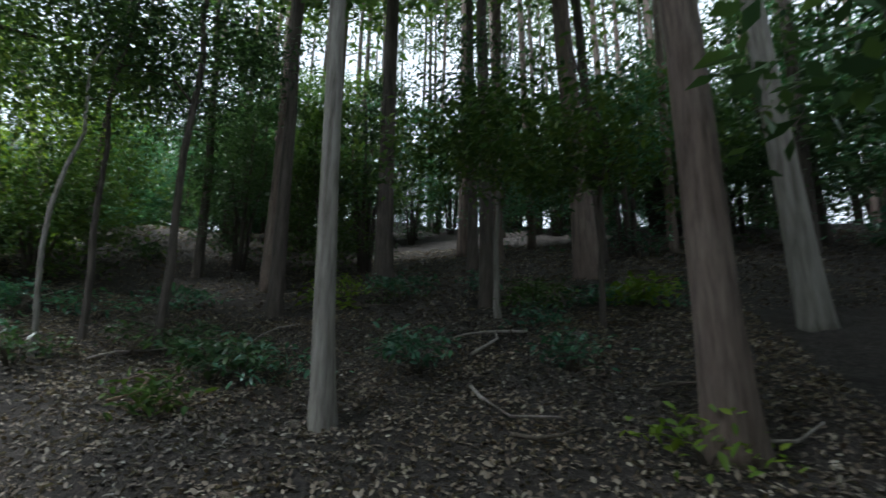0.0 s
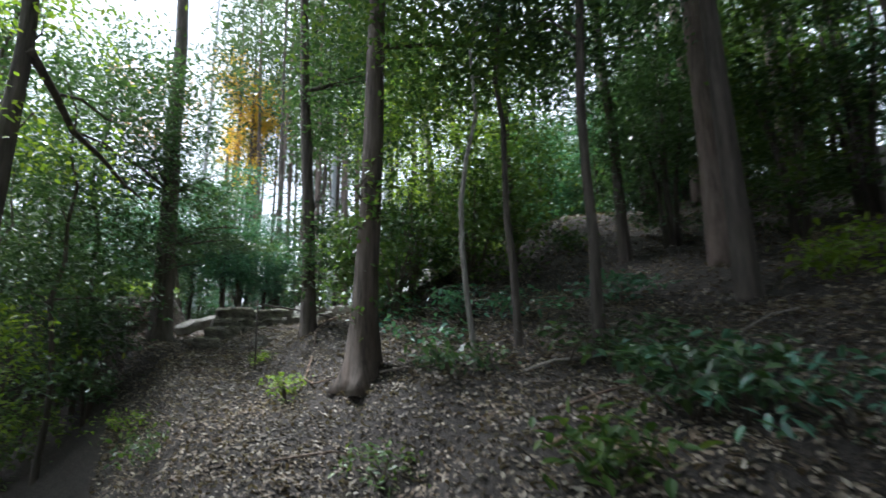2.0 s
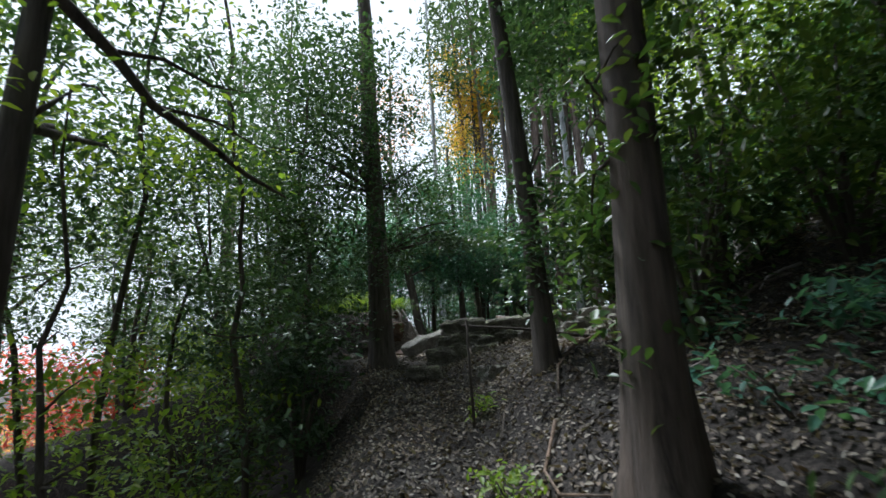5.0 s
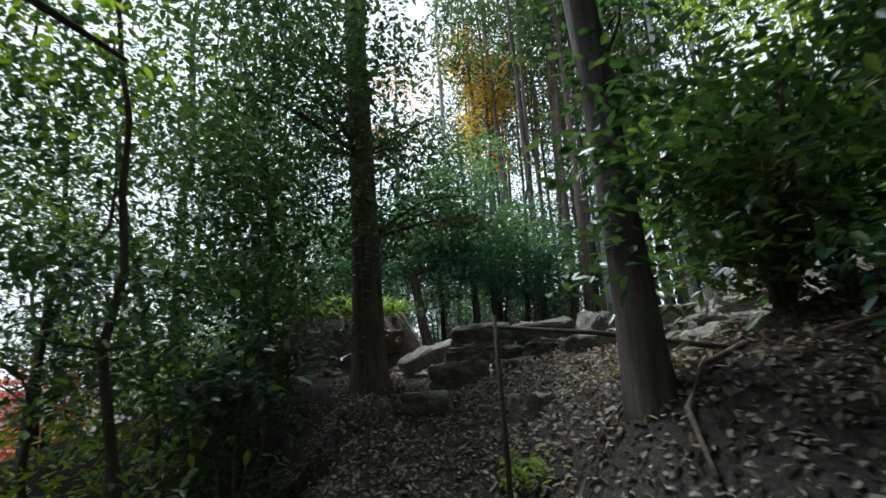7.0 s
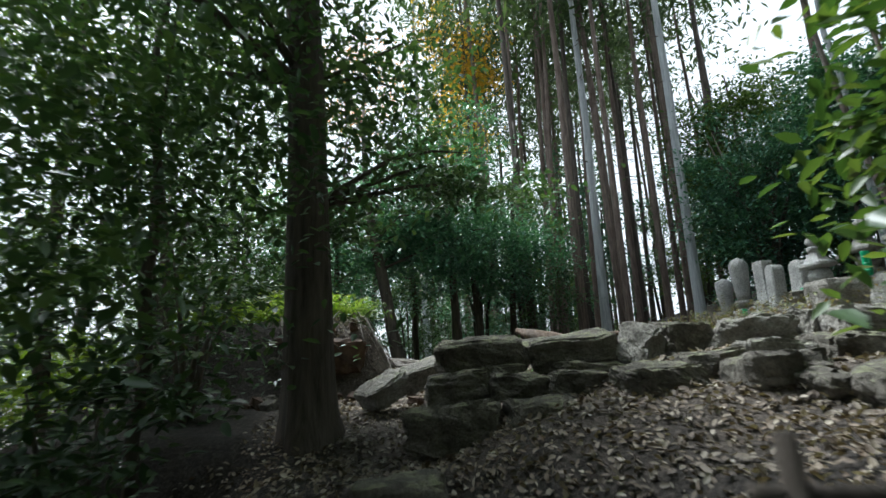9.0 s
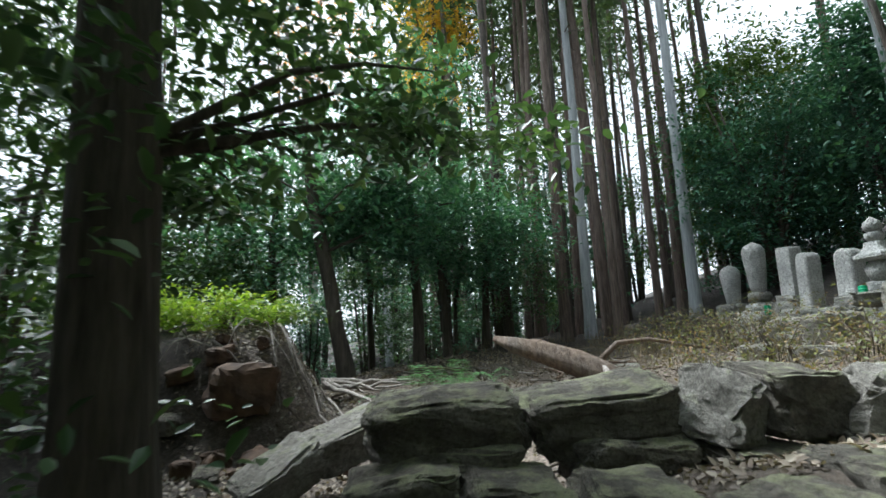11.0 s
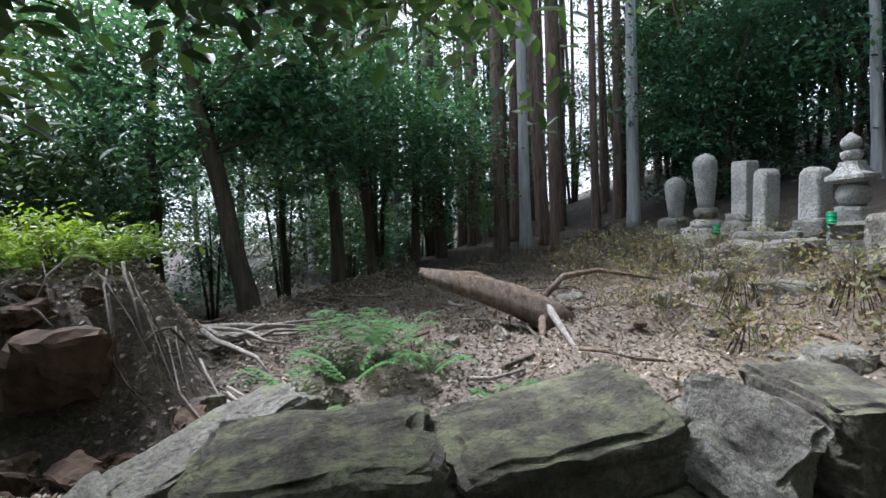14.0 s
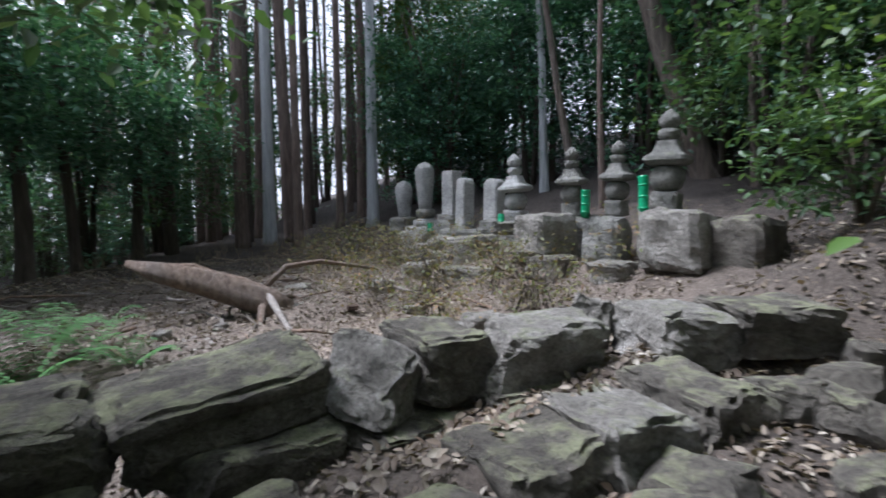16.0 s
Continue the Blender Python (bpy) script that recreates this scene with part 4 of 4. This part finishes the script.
def pillar(x, y, z, w, dp, h, turn, seed, rounded, label):
    """Upright tablet; rounded: arched head with a sunk arched panel on its face."""
    t = thing("grave_pillar", (x, y, z), label, "gravestone", "upright tablets")
    t.rotation_euler = (radians(1.5 * math.sin(seed)), radians(2 * math.cos(seed)), radians(turn))
    prof = [(-w / 2, -0.1), (w / 2, -0.1)]
    if rounded:
        prof += [(w / 2 * math.cos(a), h - w * 0.42 + w * 0.42 * math.sin(a)) for a in [math.pi * k / 12 for k in range(13)]]
    else:
        prof += [(w / 2, h - 0.03), (w * 0.44, h), (-w * 0.44, h), (-w / 2, h - 0.03)]
    bm = bmesh.new()
    f = bm.faces.new([bm.verts.new((px, -dp / 2, pz)) for px, pz in prof])
    r = bmesh.ops.extrude_face_region(bm, geom=[f])
    bmesh.ops.translate(bm, verts=[v for v in r["geom"] if isinstance(v, bmesh.types.BMVert)], vec=(0, dp, 0))
    front = [q for q in bm.faces if abs(q.calc_center_median().y + dp / 2) < 1e-4 and len(q.verts) > 4]
    ins = bmesh.ops.inset_individual(bm, faces=front, thickness=w * 0.13, depth=-0.02 if rounded else -0.003)
    bmesh.ops.recalc_face_normals(bm, faces=bm.faces[:])
    bmesh.ops.bevel(bm, geom=bm.edges[:], offset=0.006, segments=1, affect="EDGES")
    me = bpy.data.meshes.new("tablet")
    bm.to_mesh(me)
    bm.free()
    me.materials.append(GRANITE)
    part("tablet", me, t)
    b = part("foot", slab_mesh(w * 1.5, dp * 1.6, 0.2, seed, GRANITE_DARK), t)
    b.location = (0, 0, -0.12)
    return t


FACE = 6
stone_pagoda(4.84, 5.6, 0.93, 0.86, FACE + 4, 1, GRANITE_DARK, "largest weathered grey five-ring stone tower on the platform")
stone_pagoda(4.95, 6.1, 0.92, 0.68, FACE - 6, 2, GRANITE_DARK, "weathered brown-grey five-ring stone tower on the platform")
stone_pagoda(5.11, 6.68, 0.9, 0.72, FACE + 9, 3, GRANITE_DARK, "lichened five-ring stone tower with a wide roof")
stone_pagoda(5.34, 7.6, 0.82, 0.84, FACE, 4, GRANITE, "pale grey five-ring stone tower among weeds")
pillar(5.44, 8.05, 0.9, 0.22, 0.17, 0.5, -90 + 4, 5, True, "round-headed stone tablet with a sunk arched face")
pillar(5.6, 8.75, 0.82, 0.2, 0.17, 0.64, -90 + -5, 6, True, "tall round-headed stone tablet, narrow side lit")
pillar(5.78, 9.2, 0.98, 0.22, 0.2, 0.62, -90 + 2, 7, False, "square-topped grey stone pillar")
egg_tomb(5.95, 10.0, 0.62, 0.76, 8, True, "pale egg-shaped stone tomb on a lotus seat and plinth")
egg_tomb(6.25, 10.95, 0.9, 0.68, 9, False, "grey egg-shaped stone tomb without a seat")
# stepped blocks that carry the graves
platform = thing("grave_platform", (0, 0, 0), "row of rough pale blocks carrying the gravestones", "platform")
for i, (x, y, z, sx, sy, sz, t, m) in enumerate([
    (4.75, 5.45, 0.7, 0.7, 0.62, 0.5, FACE, ROCK_PALE), (4.78, 6.1, 0.68, 0.5, 0.42, 0.46, FACE + 5, GRANITE_DARK), (4.72, 6.72, 0.72, 0.62, 0.5, 0.44, FACE - 12, ROCK_PALE),
    (5.15, 6.6, 0.7, 0.5, 0.6, 0.4, FACE, GRANITE_DARK), (4.72, 7.12, 0.8, 0.62, 0.4, 0.14, FACE + 20, GRANITE_DARK), (5.4, 7.6, 0.6, 0.5, 0.5, 0.42, FACE, GRANITE_DARK),
    (5.3, 8.4, 0.58, 0.4, 0.9, 0.36, 10, GRANITE_DARK), (5.3, 9.35, 0.45, 0.46, 0.46, 0.56, FACE, GRANITE_DARK), (5.75, 10.05, 0.5, 0.42, 0.5, 0.4, FACE, GRANITE), (5.6, 9.1, 0.68, 0.4, 0.4, 0.36, FACE, GRANITE_DARK),
    (6.2, 10.95, 0.78, 0.45, 0.45, 0.3, 20, GRANITE_DARK), (4.9, 5.0, 0.66, 0.6, 0.5, 0.46, FACE - 10, ROCK), (5.05, 8.9, 0.4, 0.4, 0.55, 0.34, 30, ROCK_PALE), (4.55, 5.9, 0.42, 0.5, 0.4, 0.24, FACE, ROCK_PALE), (4.5, 6.5, 0.44, 0.5, 0.4, 0.24, FACE, ROCK), (5.15, 8.55, 0.42, 0.6, 0.6, 0.52, 25, ROCK_PALE), (4.75, 8.45, 0.3, 0.5, 0.5, 0.4, 50, ROCK_PALE), (4.95, 7.9, 0.5, 0.6, 0.5, 0.4, 10, ROCK_PALE),
]):
    ob = part("block", slab_mesh(sx * 0.84, sy * 0.84, sz, 400 + i, m, 0.07), platform)
    ob.matrix_basis = pose(x, y, z, 0, 0, t)


def flower_tube(x, y, z, h, lean, label="green plastic flower tube standing by the graves"):
    t = thing("flower_tube", (x, y, z), label, "vase", "flower tubes")
    t.rotation_euler = (0, radians(lean), radians(40))
    tb = lathe_part("tube", [(0.036, 0), (0.038, h * 0.3), (0.038, h * 0.96), (0.041, h), (0.033, h), (0.031, h * 0.9)], GREEN_PLASTIC, t, sides=14)
    for k in (0.22, 0.5, 0.78):
        lathe_part("ring", [(0.039, h * k - 0.008), (0.043, h * k), (0.039, h * k + 0.008)], GREEN_PLASTIC, tb, sides=14)


flower_tube(4.5, 5.62, 0.9, 0.33, 6)
flower_tube(4.62, 6.22, 0.9, 0.25, -2)
flower_tube(5.0, 7.55, 0.78, 0.17, 20)
flower_tube(5.0, 8.7, 0.35, 0.14, -4)
flower_tube(5.35, 9.2, 0.72, 0.12, 0)

# ---- fallen log, roots, sticks ----
log = thing("fallen_log", (0, 0, 0), "broken brown log with torn roots lying on the pale earth", "log")
part("trunk", mesh_from("trunk", *tube([(1.42, 8.25, 0.6), (1.62, 8.18, 0.52), (1.9, 8.08, 0.43), (2.15, 7.95, 0.33), (2.35, 7.85, 0.22), (2.5, 7.75, 0.12)], [0.03, 0.085, 0.112, 0.128, 0.13, 0.11], 14, 0.4, 3), DEADWOOD, True), log)
part("splinter", mesh_from("splinter", *tube([(1.72, 8.3, 0.56), (1.9, 8.25, 0.52), (2.15, 8.12, 0.42)], [0.02, 0.05, 0.03], 7, 0.3, 4), DEADWOOD, True), log)
for k, pts in enumerate([[(2.3, 7.8, 0.25), (2.2, 7.6, 0.12), (2.02, 7.5, 0.02)], [(2.4, 7.8, 0.18), (2.6, 7.72, 0.16), (2.85, 7.7, 0.06)], [(2.35, 7.8, 0.3), (2.34, 7.55, 0.16), (2.32, 7.3, 0.05), (2.2, 7.1, 0.02)],
                         [(2.3, 7.9, 0.3), (2.6, 8.0, 0.5), (3.0, 8.1, 0.52), (3.6, 8.0, 0.4)], [(2.4, 7.85, 0.24), (2.6, 7.95, 0.24), (2.8, 7.95, 0.16)], [(2.45, 7.75, 0.14), (2.62, 7.62, 0.1), (2.78, 7.5, 0.04)]]):
    part("root", mesh_from("root", *tube(pts, [0.032, 0.026, 0.02, 0.012][:len(pts)], 7, 0.25, 8 + k), DEADWOOD if k != 2 else ROOTWOOD, True), log)


def stick(pts, r, mat, label, seed=0, name="branch"):
    ps = [Vector(p) for p in pts]
    t = new(name, mesh_from(name, *tube(ps, [r * (1 - 0.6 * i / len(ps)) for i in range(len(ps))], 7, 0.2, seed), mat, True))
    return tagged(t, label, "branch")


post = thing("stick_rail", (0.27, 2.03, ground_z(0.27, 2.03) - 0.05), "thin bare stick rail propped on a stake by the path", "fence")
zt = 0.13 - post.location.z
part("stake", mesh_from("stake", *tube([(0.02, 0, 0), (0.01, 0, zt * 0.5), (0, 0, zt + 0.05)], [0.014, 0.013, 0.01], 8, 0.15, 2), BARK_DARK, True), post)
part("rail", mesh_from("rail", *tube([(-0.04, 0, zt), (0.5, 0.08, zt - 0.05), (1.1, 0.14, zt - 0.14), (1.75, 0.25, zt - 0.2)], [0.008, 0.012, 0.015, 0.018], 8, 0.15, 5), BARK_DARK, True), post)
rs = random.Random(91)
for i in range(70):
    if i < 34:
        x, y = rs.uniform(0.4, 4.5), rs.uniform(-7.5, 2.5)
    else:
        x, y = rs.uniform(-0.6, 4.2), rs.uniform(5.7, 10.0)
    if x - path_x(y) < 0.5 and y < 5:
        continue
    a, ln = rs.uniform(0, 6.28), rs.uniform(0.3, 1.1)
    pts = []
    for k in range(4):
        px, py = x + math.cos(a + 0.25 * k) * ln * k / 3, y + math.sin(a + 0.25 * k) * ln * k / 3
        pts.append(on_ground(px, py) + Vector((0, 0, 0.025 + rs.uniform(0, 0.05))))
    stick(pts, rs.uniform(0.006, 0.018), rs.choice([TWIG, DEADWOOD, ROOTWOOD]), "fallen twig lying among dead leaves", i)
# exposed roots hanging out of the bank
bank = thing("bank_roots", (0, 0, 0), "bleached tree roots hanging out of the washed-out bank", "roots")
for k in range(44):
    x = rs.uniform(-2.0, 0.15)
    y = 7.4 - 0.2 * x + rs.uniform(-0.25, 0.25)
    p0 = on_ground(x, y) + Vector((0, 0.1, 0.08))
    dx, dy = rs.uniform(-0.25, 0.45), rs.uniform(-0.55, -0.1)
    pts = [p0]
    for j in range(1, 4):
        q = on_ground(x + dx * j / 3, y + dy * j / 3)
        pts.append(q + Vector((0, 0, 0.05 + rs.uniform(0, 0.09))))
    r = rs.uniform(0.003, 0.012)
    part("root", mesh_from("root", *tube(pts, [r, r * 0.9, r * 0.7, r * 0.35], 6, 0.25, k), rs.choice([ROOTWOOD, TWIG, ROOTWOOD]), True), bank)
boulder = loose_rock(-0.76, 7.2, (0.42, 0.36, 0.36), 20, 501, EARTH, "rounded brown boulder bedded in the earth bank", 0.12)

for k in range(7):
    a = -0.95 + 0.2 * k
    ln = rs.uniform(0.6, 1.0)
    pts = []
    for j in range(5):
        q = on_ground(-0.25 + math.cos(a) * ln * j / 4, 8.25 + math.sin(a) * ln * j / 4)
        pts.append(q + Vector((rs.uniform(-0.04, 0.04), 0, 0.08 + rs.uniform(0, 0.08))))
    r = rs.uniform(0.014, 0.026)
    part("root", mesh_from("root", *tube(pts, [r, r * 0.95, r * 0.8, r * 0.6, r * 0.25], 7, 0.3, 60 + k), ROOTWOOD, True), bank)

# ferns in the hollow behind the wall
def fern(x, y, size, seed, label="green fern growing in the hollow behind the wall", mat=None):
    rng = np.random.default_rng(seed)
    t = thing("fern", on_ground(x, y), label, "fern", "ferns")
    for k in range(11):
        a = rng.uniform(0, 6.28)
        ln = size * rng.uniform(0.7, 1.1)
        s = np.linspace(0.15, 1, 17)
        out = s * ln
        z = (0.45 + 0.4 * (k % 3) / 2) * ln * np.sin(s * 2.1)
        spine = np.stack([np.cos(a) * out, np.sin(a) * out, z], 1)
        tan = np.array([np.cos(a), np.sin(a), 0.1])
        sd = np.array([-np.sin(a), np.cos(a), 0.0])
        pos, way, lens = [], [], []
        for sg in (1, -1):
            pos.append(spine)
            way.append(np.tile(sd * sg * 0.9 + tan * 0.45, (17, 1)))
        pos, way = np.concatenate(pos), np.concatenate(way)
        way *= np.tile(np.sin(np.pi * (0.15 + 0.85 * s)) ** 0.7 + 0.1, 2)[:, None]
        part("frond", leaf_mesh("frond", pos, 0.24 * ln, mat or LEAF_FERN, rng, 0.2, 0, 0.95, False, way), t)


LEAF_FERN = leaf("fern_leaf", [(0.05, 0.15, 0.05), (0.08, 0.2, 0.06), (0.1, 0.24, 0.08)], 0.5, 0.35)
for i, (x, y, s) in enumerate([(0.75, 7.4, 0.5), (1.1, 7.75, 0.45), (0.5, 7.05, 0.4), (1.45, 6.55, 0.28), (1.25, 7.3, 0.3), (0.9, 7.9, 0.35)]):
    fern(x, y, s, 600 + i)
for i in range(16):
    fern(-0.6 - 0.14 * i, 7.75 + 0.3 * (i * 5 % 4) / 2, 0.3 + 0.05 * (i % 3), 640 + i, "yellow-green fern on top of the earth bank", LEAF_LIME)

BRUSH = leaf("brush_leaf", [(0.17, 0.12, 0.1), (0.2, 0.2, 0.09), (0.1, 0.13, 0.07), (0.24, 0.16, 0.14)], 0.6, 0.3)
# dry weeds on the terrace
rng = np.random.default_rng(77)


def weeds(n, xr, yr, length, label, mat, seed, ok):
    rng = np.random.default_rng(seed)
    pts = []
    while len(pts) < n:
        cx, cy = rng.uniform(*xr), rng.uniform(*yr)
        if not ok(cx, cy):
            continue
        for _ in range(14):
            x, y = cx + rng.normal(0, 0.1), cy + rng.normal(0, 0.1)
            pts.append((x, y, ground_z(x, y)))
    pts = np.array(pts)
    m = len(pts)
    ways = np.stack([rng.normal(0, 0.38, m), rng.normal(0, 0.38, m), np.ones(m)], 1)
    ob = new("dry_weeds", leaf_mesh("dry_weeds", pts, length, mat, rng, 0.035, 0, 0.5, False, ways))
    return tagged(ob, label, "weeds", kind="stuff")


weed_area = lambda x, y: x - 2.6 - 0.3 * (y - 6.2) > 0.35 * math.sin(3 * y)
weeds(1600, (2.6, 5.6), (5.9, 12.5), 0.22, "thin dry brown weed stems on the terrace", STRAW, 78, weed_area)
weeds(700, (1.5, 5.5), (9.0, 13.5), 0.22, "pale dry grass before the cedars", STRAW, 79, lambda x, y: True)
p = []
for _ in range(330):
    x, y = rng.uniform(2.6, 5.6), rng.uniform(5.6, 12.0)
    if weed_area(x, y):
        c = np.array([x, y, ground_z(x, y) + rng.uniform(0.08, 0.36)])
        p.append(c + rng.normal(size=(14, 3)) * 0.08)
tagged(new("weed_leaves", leaf_mesh("weed_leaves", np.concatenate(p), 0.045, leaf("weed_leaf", [(0.1, 0.13, 0.04), (0.2, 0.2, 0.07), (0.24, 0.15, 0.09), (0.14, 0.11, 0.07)], 0.6, 0.3), rng)), "small yellowing weed leaves on the terrace", "weeds", kind="stuff")


# fallen leaves
def litter(n, xr, yr, length, seed, keep=None, lift=0.02, near=False):
    rng = np.random.default_rng(seed)
    xy = np.stack([rng.uniform(*xr, n), rng.uniform(*yr, n)], 1)
    if keep is not None:
        xy = xy[[keep(x, y) for x, y in xy]]
    z = np.array([ground_z(x, y) + relief(x, y) for x, y in xy])
    pos = np.column_stack([xy, z + rng.uniform(0.003, lift, len(xy))])
    return leaf_mesh("fallen_leaves", pos, length, LEAF_DRY, rng, 0.55, 0.0, 0.55, fine=near)


tagged(new("fallen_leaves", litter(70000, (-1.6, 3.5), (-8.0, 5.2), 0.045, 701, lambda x, y: x - path_x(y) > -1.1, near=True)), "brown and grey fallen leaves on the path and slope", "leaves", kind="stuff")
tagged(new("fallen_leaves", litter(30000, (3.5, 9.0), (-12.5, 5.0), 0.06, 702)), "brown fallen leaves on the upper slope", "leaves", kind="stuff")
tagged(new("fallen_leaves", litter(46000, (-1.2, 5.0), (5.2, 12.0), 0.04, 703)), "dry fallen leaves on the terrace earth", "leaves", kind="stuff")

# crooked dark limb reaching out over the drop
limb = thing("bare_branch", (0, 0, 0), "crooked dark bare branch reaching over the drop", "branch")
part("limb", mesh_from("limb", *tube([(-2.0, 0.0, 1.9), (-1.85, 0.35, 1.72), (-1.72, 0.6, 1.5), (-1.5, 0.8, 1.36), (-1.3, 1.05, 1.2), (-1.1, 1.35, 1.12)], [0.04, 0.034, 0.03, 0.024, 0.018, 0.008], 7, 0.2, 6), BARK_DARK, True), limb)
part("twig", mesh_from("twig", *tube([(-1.85, 0.35, 1.72), (-1.7, 0.65, 1.85), (-1.5, 0.9, 1.8), (-1.35, 1.1, 1.86)], [0.02, 0.015, 0.01, 0.004], 6, 0.2, 7), BARK_DARK, True), limb)
part("twig", mesh_from("twig", *tube([(-1.72, 0.6, 1.5), (-1.5, 1.0, 1.58), (-1.25, 1.4, 1.5)], [0.016, 0.011, 0.004], 6, 0.2, 8), BARK_DARK, True), limb)
rs = random.Random(64)
for i in range(34):
    x = rs.uniform(-1.7, 0.1)
    y = 6.85 - 0.25 * x + rs.uniform(-0.55, 0.45)
    s = rs.uniform(0.06, 0.16)
    loose_rock(x, y, (s * 1.3, s, s * 0.8), rs.uniform(0, 180), 540 + i, rs.choice([EARTH, EARTH, ROCK]), "clod of brown earth fallen from the bank", 0.25, (rs.uniform(-20, 20), rs.uniform(-20, 20)))
for i in range(26):
    x, y = rs.uniform(1.4, 4.0), rs.uniform(6.0, 8.8)
    s = rs.uniform(0.05, 0.12)
    loose_rock(x, y, (s * 1.4, s, s * 0.6), rs.uniform(0, 180), 580 + i, rs.choice([ROCK_PALE, ROCK_PALE, EARTH]), "small pale stone lying on the sandy earth", 0.2)

# straggling dry brush round the graves
for i, (x, y, r, h) in enumerate([(4.15, 6.75, 0.4, 0.62), (3.95, 7.5, 0.42, 0.66), (4.45, 8.4, 0.45, 0.7), (4.7, 9.3, 0.4, 0.6), (3.8, 6.15, 0.38, 0.5), (5.0, 10.3, 0.45, 0.6), (5.4, 11.6, 0.5, 0.7), (4.4, 10.6, 0.4, 0.5), (3.4, 6.9, 0.35, 0.4)]):
    shrub(x, y, (r, r, h * 0.42), h, BRUSH, "straggling dry brown brush with a few yellowing leaves", 26, 9, 0.05, 900 + i, 0.12, 30, "dry_brush", "brush round the graves")
